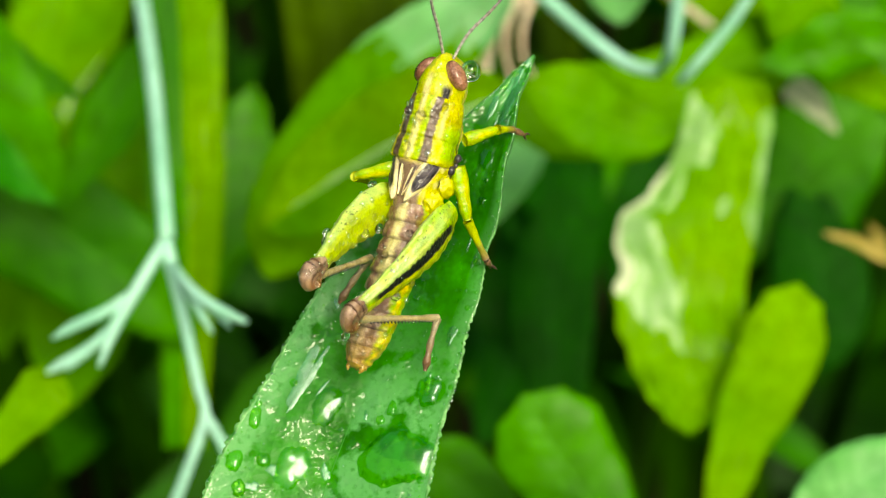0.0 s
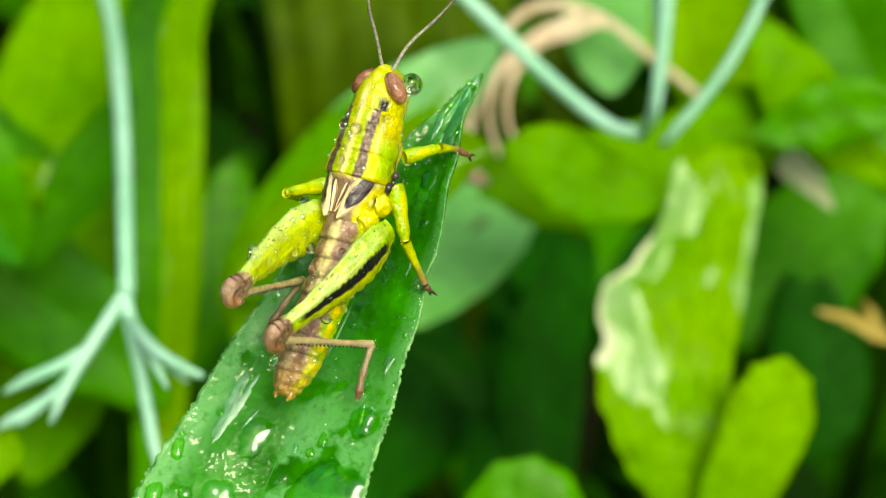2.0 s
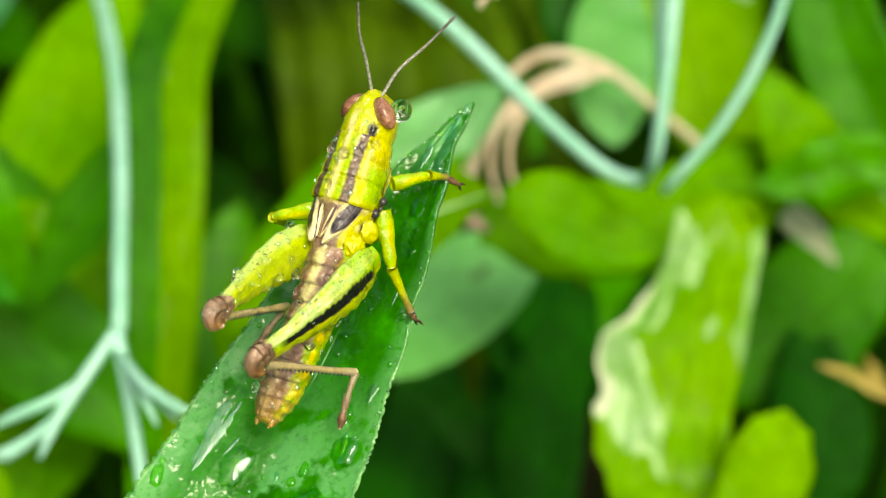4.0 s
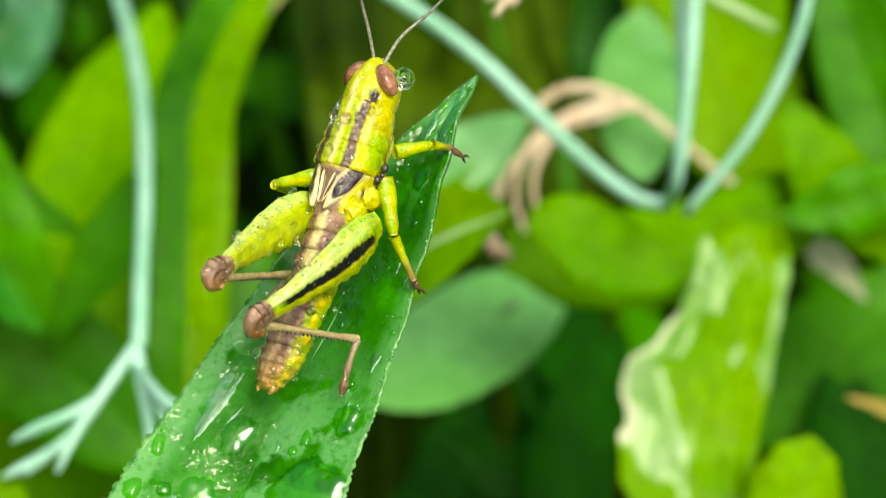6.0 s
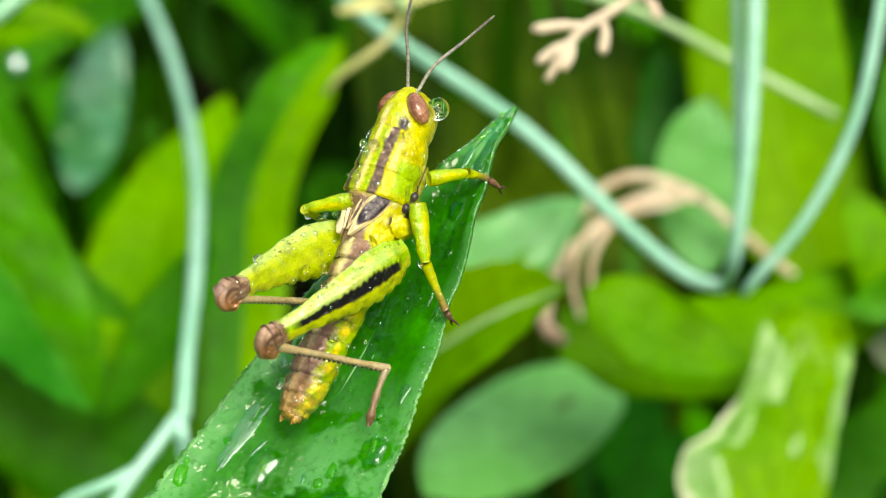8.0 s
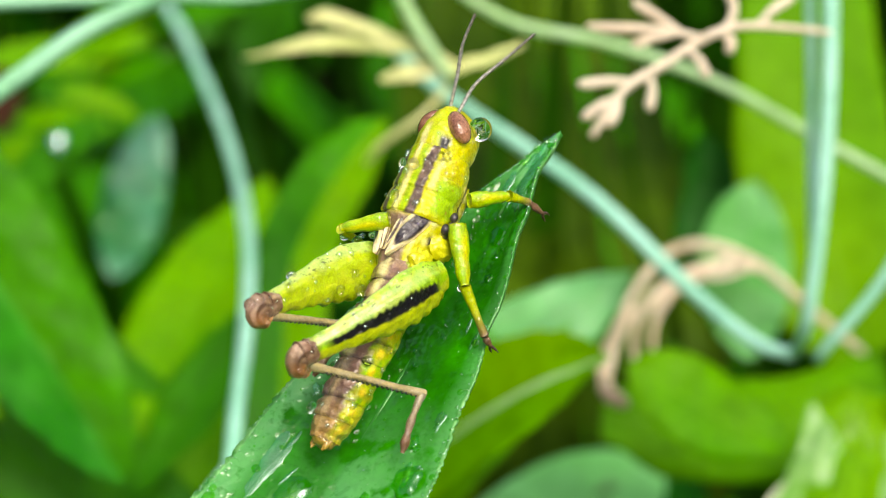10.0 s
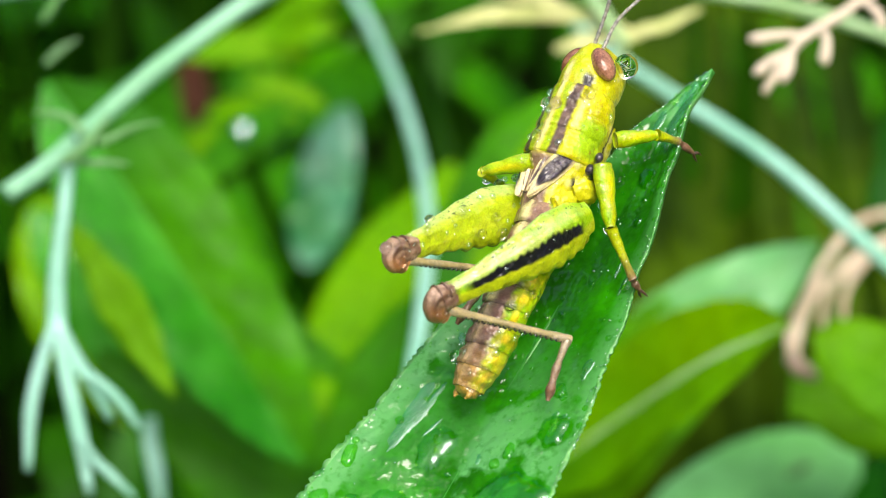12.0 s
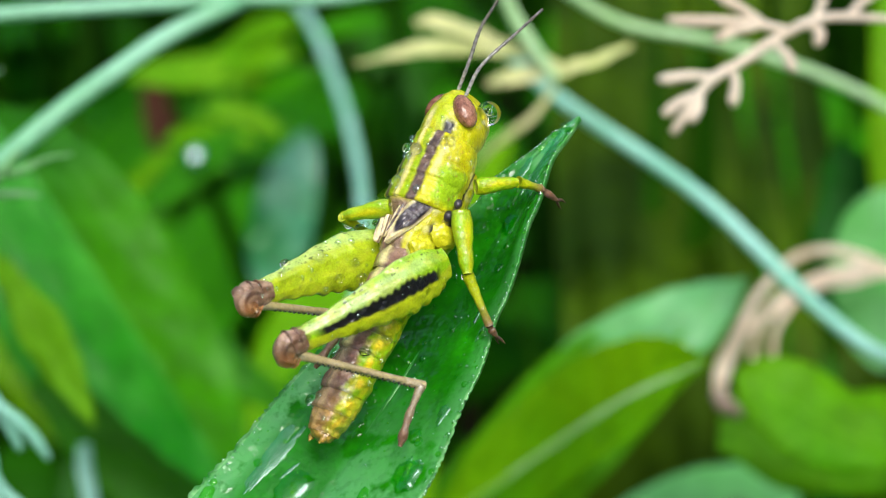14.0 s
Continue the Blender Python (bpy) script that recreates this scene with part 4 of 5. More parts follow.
# ---- stems ----
def feathery_weed():
    p = plant("feathery_weed", "waxy blue-green weed stem with feathery divided leaves")
    add_stem(p, [(-0.09066, 0.22327, 0.23175), (-0.07079, 0.19904, 0.23052), (-0.05386, 0.17046, 0.23212), (-0.04271, 0.14275, 0.23461), (-0.03434, 0.11722, 0.23858), (-0.02764, 0.09149, 0.24337), (-0.02375, 0.06977, 0.24713), (-0.02136, 0.05273, 0.25068), (-0.02031, 0.04401, 0.25047)],
             (0.00074, 0.00078, 0.00076, 0.00069), STEM_BLUE)
    add_stem(p, [(-0.02017, 0.04211, 0.25215), (-0.01883, 0.03754, 0.24925), (-0.01734, 0.03142, 0.24626), (-0.01674, 0.02874, 0.24512), (-0.01844, 0.02447, 0.24242), (-0.02061, 0.02083, 0.23894)], (0.00062, 0.00043, 0.00052), STEM_BLUE)
    def lobe(pts, r):
        add_stem(p, pts, (r * 0.8, r, r, r * 0.35), STEM_BLUE, "leaflet", 10)
    r = 0.00047
    lobe([(-0.02017, 0.04221, 0.25224), (-0.02185, 0.03933, 0.25086), (-0.02415, 0.03582, 0.24886), (-0.02547, 0.03265, 0.24722)], 0.00056)
    lobe([(-0.02258, 0.03850, 0.25005), (-0.02483, 0.03669, 0.24967), (-0.02767, 0.03581, 0.24877), (-0.02947, 0.03510, 0.24806)], r)
    lobe([(-0.02415, 0.03565, 0.24870), (-0.02629, 0.03451, 0.24758), (-0.02867, 0.03355, 0.24661), (-0.02999, 0.03307, 0.24613)], r)
    lobe([(-0.02367, 0.03632, 0.24935), (-0.02487, 0.03532, 0.24838), (-0.02677, 0.03418, 0.24725), (-0.02830, 0.03320, 0.24629)], r)
    lobe([(-0.01948, 0.03996, 0.25151), (-0.01723, 0.03550, 0.25286), (-0.01456, 0.03293, 0.25325), (-0.01284, 0.03239, 0.25278)], r)
    lobe([(-0.01879, 0.03925, 0.25086), (-0.01702, 0.03466, 0.25207), (-0.01582, 0.03246, 0.25140)], r * 0.8)
    lobe([(-0.01833, 0.03890, 0.25054), (-0.01587, 0.03463, 0.25207), (-0.01430, 0.03275, 0.25172)], r * 0.8)
    lobe([(-0.01660, 0.02890, 0.24528), (-0.01525, 0.02701, 0.24353), (-0.01415, 0.02496, 0.24162)], r)
    return p


FEATHERY = feathery_weed()


def arching_weed():
    p = plant("arching_weed", "waxy blue-green weed arching over, with a divided leaf")
    add_stem(p, [(-0.04435, 0.03843, 0.27643), (-0.04232, 0.04138, 0.27694), (-0.04083, 0.04433, 0.27765), (-0.03929, 0.04732, 0.27839), (-0.03666, 0.05096, 0.27980), (-0.03396, 0.05442, 0.28091), (-0.03075, 0.05810, 0.28221), (-0.02601, 0.06201, 0.28335)], (0.00072, 0.00082, 0.00074), STEM_SOFT)
    add_stem(p, [(-0.05137, 0.05359, 0.28472), (-0.04339, 0.05646, 0.28453), (-0.03529, 0.05917, 0.28406), (-0.02602, 0.06206, 0.28342), (-0.01814, 0.06545, 0.28218), (-0.00656, 0.07167, 0.28227)], (0.00062, 0.00060, 0.00035), STEM_SOFT)
    # the leaf stalk hangs from the node and divides into blunt fingers
    add_stem(p, [(-0.04033, 0.04105, 0.27739), (-0.04091, 0.03942, 0.27364), (-0.04150, 0.03799, 0.27021), (-0.04168, 0.03649, 0.26655)], (0.00050, 0.00058, 0.00074), STEM_BLUE, "leaf_stalk")
    for pts, r in (([(-0.04140, 0.03601, 0.26762), (-0.04271, 0.03444, 0.26421), (-0.04356, 0.03314, 0.26109), (-0.04391, 0.03147, 0.25721)], 0.00052), ([(-0.04140, 0.03601, 0.26762), (-0.04078, 0.03454, 0.26371), (-0.04007, 0.03306, 0.25977), (-0.03942, 0.03133, 0.25545)], 0.00062), ([(-0.04120, 0.03594, 0.26743), (-0.04019, 0.03527, 0.26471), (-0.03878, 0.03477, 0.26211), (-0.03805, 0.03440, 0.25997)], 0.00050),
                   ([(-0.03893, 0.03428, 0.26396), (-0.03774, 0.03443, 0.26250), (-0.03674, 0.03445, 0.26090), (-0.03601, 0.03441, 0.25928)], 0.00042), ([(-0.03934, 0.03187, 0.26018), (-0.03875, 0.03170, 0.25840), (-0.03767, 0.03177, 0.25685), (-0.03625, 0.03173, 0.25502)], 0.00036), ([(-0.05304, 0.07740, 0.22836), (-0.05290, 0.07619, 0.22634), (-0.05230, 0.07481, 0.22390), (-0.05180, 0.07313, 0.22099)], 0.00080)):
        add_stem(p, pts, (r * 0.8, r, r, r * 0.55), STEM_BLUE, "leaflet", 12)
    for pts, r in (([(-0.03935, 0.04096, 0.27884), (-0.03725, 0.04147, 0.27926), (-0.03524, 0.04212, 0.27997), (-0.03342, 0.04246, 0.28021)], 0.00030), ([(-0.04042, 0.04125, 0.27774), (-0.03894, 0.04166, 0.27725), (-0.03767, 0.04218, 0.27701), (-0.03646, 0.04261, 0.27665)], 0.00030), ([(-0.03925, 0.04233, 0.27909), (-0.04039, 0.04304, 0.27998), (-0.04172, 0.04338, 0.28034), (-0.04332, 0.04341, 0.28031)], 0.00030),
                   ([(-0.04026, 0.03978, 0.27820), (-0.03864, 0.04052, 0.27918), (-0.03774, 0.04107, 0.28007), (-0.03699, 0.04158, 0.28098)], 0.00042), ([(-0.04819, 0.05815, 0.27684), (-0.04689, 0.05902, 0.27781), (-0.04558, 0.05963, 0.27835)], 0.00036), ([(-0.04846, 0.05986, 0.27972), (-0.04761, 0.06070, 0.28080), (-0.04644, 0.06167, 0.28196)], 0.00036)):
        add_stem(p, pts, (r * 0.7, r, r * 0.7, r * 0.3), STEM_TWIG, "leaflet", 10)


arching_weed()


def forked_weed():
    p = plant("forked_weed", "waxy blue-green weed with slender forking stems")
    v = (0.02394, 0.06573, 0.24903)
    add_stem(p, [(-0.01368, 0.09951, 0.26002), (-0.00818, 0.09368, 0.25827), (0.00541, 0.08232, 0.25494), (0.01496, 0.07264, 0.25090), (0.02047, 0.06701, 0.24943), v], (0.00071, 0.00071, 0.00062), STEM_BLUE)
    add_stem(p, [v, (0.02444, 0.06286, 0.25527), (0.02513, 0.06744, 0.26499), (0.02523, 0.07385, 0.27558), (0.02473, 0.08053, 0.28488)], (0.00048, 0.00072, 0.00072), STEM_BLUE)
    add_stem(p, [(0.02508, 0.06510, 0.25490), (0.02443, 0.06995, 0.26340), (0.02393, 0.07589, 0.27339), (0.02307, 0.08322, 0.28364)], (0.00034, 0.00043, 0.00043), STEM_BLUE)
    add_stem(p, [(0.02534, 0.06224, 0.25092), (0.02633, 0.06155, 0.25328), (0.03033, 0.06325, 0.25869), (0.03370, 0.06623, 0.26593), (0.03511, 0.06928, 0.27345), (0.03613, 0.07419, 0.28187)], (0.00043, 0.00053, 0.00053), STEM_BLUE)
    # a second stem arching behind
    add_stem(p, [(-0.01145, 0.09348, 0.27294), (-0.00731, 0.09263, 0.27000), (-0.00175, 0.09205, 0.26695), (0.00572, 0.09268, 0.26523), (0.01261, 0.09287, 0.26297), (0.01876, 0.09271, 0.26042), (0.02544, 0.09206, 0.25685), (0.03573, 0.09114, 0.25148)], (0.00044, 0.00056, 0.00050), STEM_GREEN2)
    return p


FORKED = forked_weed()


def dry_curl():
    p = plant("dry_leaf", "withered tan leaf curled into a hook", "dry leaf")
    add_stem(p, [(0.04212, 0.09370, 0.22275), (0.03600, 0.09616, 0.22674), (0.02918, 0.09812, 0.23181), (0.02363, 0.09959, 0.23609), (0.01814, 0.09882, 0.23896), (0.01393, 0.09472, 0.24052), (0.01079, 0.08904, 0.23978), (0.00889, 0.08139, 0.23964), (0.00818, 0.07397, 0.23968)],
             (0.00038, 0.00042, 0.00058, 0.00050, 0.00036, 0.00042), DRY, "curled_edge", 40)
    add_stem(p, [(0.02416, 0.09862, 0.23640), (0.01985, 0.09605, 0.23838), (0.01566, 0.09147, 0.23928), (0.01280, 0.08586, 0.23861), (0.01255, 0.08112, 0.23719), (0.01451, 0.07785, 0.23590)], (0.00028, 0.00052, 0.00038, 0.00028, 0.00022), DRY, "strand", 28)
    add_stem(p, [(0.02052, 0.09827, 0.23797), (0.01574, 0.09447, 0.23829), (0.01168, 0.08809, 0.23839), (0.01059, 0.08246, 0.23753), (0.01148, 0.07783, 0.23617)], (0.00036, 0.00056, 0.00034, 0.00022), DRY, "strand", 28)
    bl = Blade([(0.02415, 0.09897, 0.23688), (0.01991, 0.09664, 0.23749), (0.01569, 0.09240, 0.23885), (0.01224, 0.08697, 0.23849)], 0.00094, (0.1, -0.7, 0.7), "lance", 0.5, 0, 0.0012, 24, 61)
    part("withered_blade", bl.mesh("withered_blade", [DRY_PALE], 8), p)
    bl = Blade([(0.01054, 0.08802, 0.23840), (0.00864, 0.08073, 0.23874), (0.00802, 0.07476, 0.23908), (0.00878, 0.07164, 0.23811)], 0.00074, (0.1, -0.7, 0.7), "ovate", 0.6, 0, 0.001, 24, 62)
    part("withered_blade", bl.mesh("withered_blade", [DRY], 8), p)
    bl = Blade([(0.04117, 0.09379, 0.22393), (0.04353, 0.09240, 0.22236), (0.04600, 0.09101, 0.22079), (0.04862, 0.08893, 0.21845)], 0.0017, (0.1, -0.7, 0.7), "lance", 0.4, 0, 0.0008, 24, 63)
    part("withered_blade", bl.mesh("withered_blade", [PALE_GREY], 8), p, "pale grey-green dying blade")
    v, f = tube([(0.00783, 0.07259, 0.23951), (0.00876, 0.07123, 0.23925), (0.00978, 0.07097, 0.23880), (0.01037, 0.07094, 0.23871)], (0.00056, 0.00082, 0.00060, 0.00020), 14, 10)
    part("shrivelled_tip", mesh_of("shrivelled_tip", v, f, [DRY_GREY]), p, "grey-brown shrivelled tip")
    return p


CURL = dry_curl()


def dry_frond():
    p = plant("dry_frond", "pale withered feathery frond of divided lobes", "dry leaf")
    add_stem(p, [(0.02567, 0.05934, 0.28337), (0.02212, 0.05791, 0.28429), (0.01843, 0.05633, 0.28501), (0.01566, 0.05475, 0.28440), (0.01321, 0.05296, 0.28333), (0.01054, 0.05156, 0.28199), (0.00832, 0.04938, 0.27920)], (0.00024, 0.00029, 0.00034, 0.00036, 0.00038, 0.00028), DRY_PALE, "stalk", 40)
    r = 0.00044
    for pts in ([(0.01099, 0.05195, 0.28247), (0.00936, 0.05165, 0.28259), (0.00789, 0.05128, 0.28252)], [(0.00998, 0.05115, 0.28152), (0.00883, 0.05064, 0.28110), (0.00803, 0.05017, 0.28061)], [(0.01017, 0.05129, 0.28168), (0.01005, 0.05066, 0.28067), (0.00968, 0.05022, 0.28009)],
                [(0.01225, 0.05252, 0.28296), (0.01256, 0.05193, 0.28185), (0.01244, 0.05137, 0.28098)], [(0.01624, 0.05500, 0.28460), (0.01313, 0.05428, 0.28554), (0.00924, 0.05361, 0.28589)], [(0.01391, 0.05425, 0.28521), (0.01237, 0.05383, 0.28509), (0.01152, 0.05348, 0.28481)],
                [(0.01429, 0.05449, 0.28546), (0.01271, 0.05471, 0.28642), (0.01152, 0.05484, 0.28708)], [(0.01492, 0.05389, 0.28423), (0.01591, 0.05366, 0.28348), (0.01633, 0.05330, 0.28274)], [(0.01719, 0.05584, 0.28466), (0.01818, 0.05582, 0.28424), (0.01813, 0.05541, 0.28360)],
                [(0.01776, 0.05615, 0.28496), (0.01831, 0.05697, 0.28611), (0.01767, 0.05768, 0.28753)], [(0.02010, 0.05714, 0.28475), (0.02124, 0.05797, 0.28570), (0.02240, 0.05906, 0.28609)]):
        a, b = Vector(pts[0]), Vector(pts[-1])
        add_stem(p, [*pts, b + (b - a) * 0.22], (r * 0.55, r * 0.8, r * 0.95, r * 0.45), DRY_PALE, "lobe", 12)


dry_frond()


def pale_sprig():
    p = plant("yellowing_sprig", "pale yellow dying leaflets on a thin stalk", "leaf")
    for pts, w in (([(-0.00456, 0.08626, 0.26628), (-0.01105, 0.08877, 0.26695), (-0.01768, 0.09035, 0.26611), (-0.02516, 0.09008, 0.26450)], 22), ([(-0.01003, 0.08869, 0.26644), (-0.01328, 0.08996, 0.26777), (-0.01724, 0.09163, 0.26809), (-0.01923, 0.09207, 0.26758)], 20),
                   ([(-0.00406, 0.08635, 0.26625), (-0.00717, 0.08645, 0.26559), (-0.00980, 0.08668, 0.26498), (-0.01195, 0.08689, 0.26416)], 24), ([(0.00132, 0.08837, 0.26760), (-0.00210, 0.08697, 0.26654), (-0.00455, 0.08613, 0.26607), (-0.00665, 0.08628, 0.26512)], 14)):
        bl = Blade(pts, 0.00004 * w, (0, -0.5, 0.85), "ovate", 0.3, 0.1, 0.0008, 24, int(w) + 70)
        part("leaflet", bl.mesh("leaflet", [PALE_YELLOW], 8), p)
    add_stem(p, [(-0.00539, 0.08625, 0.26459), (-0.00769, 0.08517, 0.26168), (-0.01144, 0.08492, 0.25872), (-0.01324, 0.08538, 0.25620)], (0.00031, 0.00041, 0.00026), PALE_YELLOW)
    add_stem(p, [(-0.01128, 0.08972, 0.27454), (-0.00916, 0.08777, 0.27050), (-0.00656, 0.08616, 0.26686), (-0.00526, 0.08548, 0.26525)], (0.00056, 0.00066, 0.00042), STEM_GREEN2)


pale_sprig()


def weeds():
    p = plant("broadleaf_weed", "bright green broad-leaved weed, some leaf surface eaten away")
    def eaten(s, v):
        """The grazed skin: a strip down one edge that widens into a patch beside the bite, and a strip down the other."""
        e = 0.035 * noise.noise((s * 14, v * 5, 1.7)) + 0.02 * noise.noise((s * 40, v * 14, 4.7))
        x = v * profile("bitten" if v > 0 else "bitten_far", s)
        if v > 0:
            edge = profile("bitten", s)
            inner = np.interp(s, (0.08, 0.12, 0.17, 0.25, 0.27, 0.36, 0.38, 0.40, 0.47, 0.51, 0.57, 0.66), (0.40, 0.33, 0.12, 0.13, 0.40, 0.46, 0.80, 0.60, 0.40, 0.24, 0.14, 0.08))
            if not 0.09 < s + e < 0.66 - 0.11 * (x - 0.1) or x < inner + 2 * e:
                return 0
            return 2 if edge - x < 0.05 + 2 * e + 0.12 * band(s, 0.45, 0.54, 0.04) and 0.26 < s < 0.56 else 1
        if x < np.interp(s, (0.06, 0.12, 0.25, 0.34, 0.40), (-0.45, -0.42, -0.50, -0.46, -0.75)) + 2 * e and 0.07 < s + e < 0.39:
            return 1
        return 1 if min((s - 0.32) ** 2 + (x - 0.10) ** 2 * 0.2, (s - 0.33) ** 2 + (x + 0.20) ** 2 * 0.2) < 0.0004 else 0
    add_leaf(p, [(0.03336, 0.07473, 0.24008), (0.03173, 0.06927, 0.23586), (0.02924, 0.06255, 0.23032), (0.02774, 0.05588, 0.22486), (0.02717, 0.05076, 0.22099), (0.02736, 0.04678, 0.21831)], 0.00762, LEAF_LIME, (0.1, -0.7, 0.7), "hang", 0.12, 0.2, 0.0015, 11,
             "bright hanging leaf with a bleached eaten patch and a bitten edge", eaten, [LEAF_LIME, EATEN, EATEN_RIM], True, 0, 0.0003, 0.02, 120, ("bitten_far", "bitten"))
    add_leaf(p, [(0.02942, 0.03905, 0.21464), (0.03247, 0.04585, 0.22026), (0.03591, 0.05095, 0.22556), (0.03787, 0.05562, 0.23041)], 0.00431, LEAF_LIME, (0.1, -0.7, 0.7), "lobe", 0.1, 0.2, 0.0006, 12)
    add_leaf(p, [(0.02085, 0.02301, 0.22415), (0.01654, 0.02890, 0.22960), (0.01293, 0.03332, 0.23368), (0.01005, 0.03701, 0.23709)], 0.00521, LEAF_MID, (0, -0.7, 0.7), "lobe", 0.1, 0.2, 0.0006, 13)
    add_leaf(p, [(0.00960, 0.07755, 0.23424), (0.01799, 0.07897, 0.23199), (0.02782, 0.08303, 0.22985), (0.03738, 0.08878, 0.23008), (0.04461, 0.09217, 0.23068)], 0.00541, LEAF_BRIGHT, (0, -0.6, 0.8), "strap", 0.15, 0.2, 0.001, 14)
    add_leaf(p, [(0.03839, 0.09502, 0.24038), (0.04169, 0.09118, 0.23606), (0.04684, 0.08852, 0.23004), (0.05466, 0.08695, 0.22375)], 0.00437, LEAF_BRIGHT, (0.2, -0.7, 0.7), "lance", 0.2, 0.2, 0.001, 15)
    add_leaf(p, [(0.03755, 0.08304, 0.23441), (0.04322, 0.08386, 0.23534), (0.04890, 0.08468, 0.23626), (0.05688, 0.08439, 0.23593)], 0.00370, LEAF_MID, (0, -0.8, 0.6), "lance", 0.2, 0.2, 0.001, 16)
    r = plant("tall_leaved_weed", "weed with tall upright yellow-green leaves")
    add_leaf(r, [(0.03758, 0.10342, 0.22297), (0.03423, 0.10943, 0.23162), (0.03149, 0.11584, 0.24076), (0.02993, 0.12378, 0.25191), (0.02896, 0.13284, 0.26457)], 0.00873, LEAF_OLIVE, (0, -0.85, 0.5), "strap", 0.15, 0.1, 0.001, 17)
    add_leaf(r, [(0.02476, 0.09900, 0.22660), (0.02400, 0.10288, 0.23205), (0.02385, 0.10680, 0.23750), (0.02464, 0.11005, 0.24194)], 0.00488, LEAF_BLUE, (0.1, -0.6, 0.8), "ovate", 0.15, 0.1, 0.0008, 18)
    add_leaf(r, [(0.05825, 0.08872, 0.21821), (0.05314, 0.09797, 0.22864), (0.04807, 0.10561, 0.23725), (0.04481, 0.11407, 0.24680)], 0.00549, LEAF_MID, (-0.1, -0.8, 0.6), "strap", 0.3, 0.1, 0.001, 19)
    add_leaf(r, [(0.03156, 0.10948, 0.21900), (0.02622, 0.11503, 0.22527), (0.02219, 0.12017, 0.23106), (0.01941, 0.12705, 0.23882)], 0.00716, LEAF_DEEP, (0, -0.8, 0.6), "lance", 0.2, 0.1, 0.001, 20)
    q = plant("strap_leaved_weed", "green weed with long folded strap-shaped leaves")
    # lit and shaded sides of the fold are painted with two leaf colours
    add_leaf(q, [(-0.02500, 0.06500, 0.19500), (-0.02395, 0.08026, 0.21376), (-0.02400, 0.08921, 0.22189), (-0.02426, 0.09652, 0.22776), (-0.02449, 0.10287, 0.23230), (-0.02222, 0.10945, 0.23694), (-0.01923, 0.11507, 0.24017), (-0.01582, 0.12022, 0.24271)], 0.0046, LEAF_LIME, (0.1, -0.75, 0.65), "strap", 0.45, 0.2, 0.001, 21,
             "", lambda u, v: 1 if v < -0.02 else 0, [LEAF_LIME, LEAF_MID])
    add_leaf(q, [(-0.04495, 0.09872, 0.20685), (-0.04219, 0.10906, 0.21099), (-0.03927, 0.11968, 0.21542), (-0.03551, 0.13058, 0.22018), (-0.03328, 0.13986, 0.22311)], 0.0074, LEAF_SHINE, (-0.1, -0.45, 0.9), "lance", 0.25, 0.2, 0.0016, 22)
    add_leaf(q, [(-0.04027, 0.07405, 0.19110), (-0.03826, 0.08548, 0.19645), (-0.03742, 0.09680, 0.20168), (-0.03684, 0.10843, 0.20726), (-0.03696, 0.11812, 0.21065)], 0.0082, LEAF_BRIGHT, (0.1, -0.5, 0.85), "ovate", 0.2, 0.2, 0.0012, 26)
    add_leaf(q, [(-0.06024, 0.08394, 0.23082), (-0.04844, 0.08053, 0.22498), (-0.03839, 0.07701, 0.21917), (-0.02832, 0.07282, 0.21241), (-0.02300, 0.07000, 0.20700)], 0.0078, LEAF_MID, (0.1, -0.7, 0.7), "lance", 0.2, 0.2, 0.001, 23)
    add_leaf(q, [(-0.05600, 0.10500, 0.16500), (-0.05100, 0.11600, 0.18200), (-0.04700, 0.12600, 0.19500), (-0.04300, 0.13629, 0.20980)], 0.0120, LEAF_BRIGHT, (0.1, -0.5, 0.85), "lance", 0.15, 0.2, 0.001, 25)
    add_leaf(q, [(-0.03628, 0.02865, 0.23906), (-0.03289, 0.03132, 0.24166), (-0.03071, 0.03299, 0.24329), (-0.02911, 0.03426, 0.24453)], 0.00247, LEAF_OLIVE, (0, -0.7, 0.7), "lobe", 0.1, 0.1, 0.0006, 24)
    c = plant("oval_leaved_weed", "weed with smooth oval leaves")
    # the sky's sheen on this leaf is its pale base colour
    add_leaf(c, [(0.01584, 0.09927, 0.21241), (0.00925, 0.09066, 0.21479), (0.00174, 0.07941, 0.21701), (-0.00366, 0.07221, 0.21781)], 0.00678, LEAF_SHEEN, (0, -0.35, 0.93), "ovate", 0.05, 0.1, 0.0004, 31,
             "oval leaf coloured pale with sky sheen, with a brown spot", lambda u, v: 1 if (u - 0.30) ** 2 * 5 + (v + 0.05) ** 2 < 0.012 else 0, [LEAF_SHEEN, SPOT])
    # each half has its own green, so the fold's shading is in the colour
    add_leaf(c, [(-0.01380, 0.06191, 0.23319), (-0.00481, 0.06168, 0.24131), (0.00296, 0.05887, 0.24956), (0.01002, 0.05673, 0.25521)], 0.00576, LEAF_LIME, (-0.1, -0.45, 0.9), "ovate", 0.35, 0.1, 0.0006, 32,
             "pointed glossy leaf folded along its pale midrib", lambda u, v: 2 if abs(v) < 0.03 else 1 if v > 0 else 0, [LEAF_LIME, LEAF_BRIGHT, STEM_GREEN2])
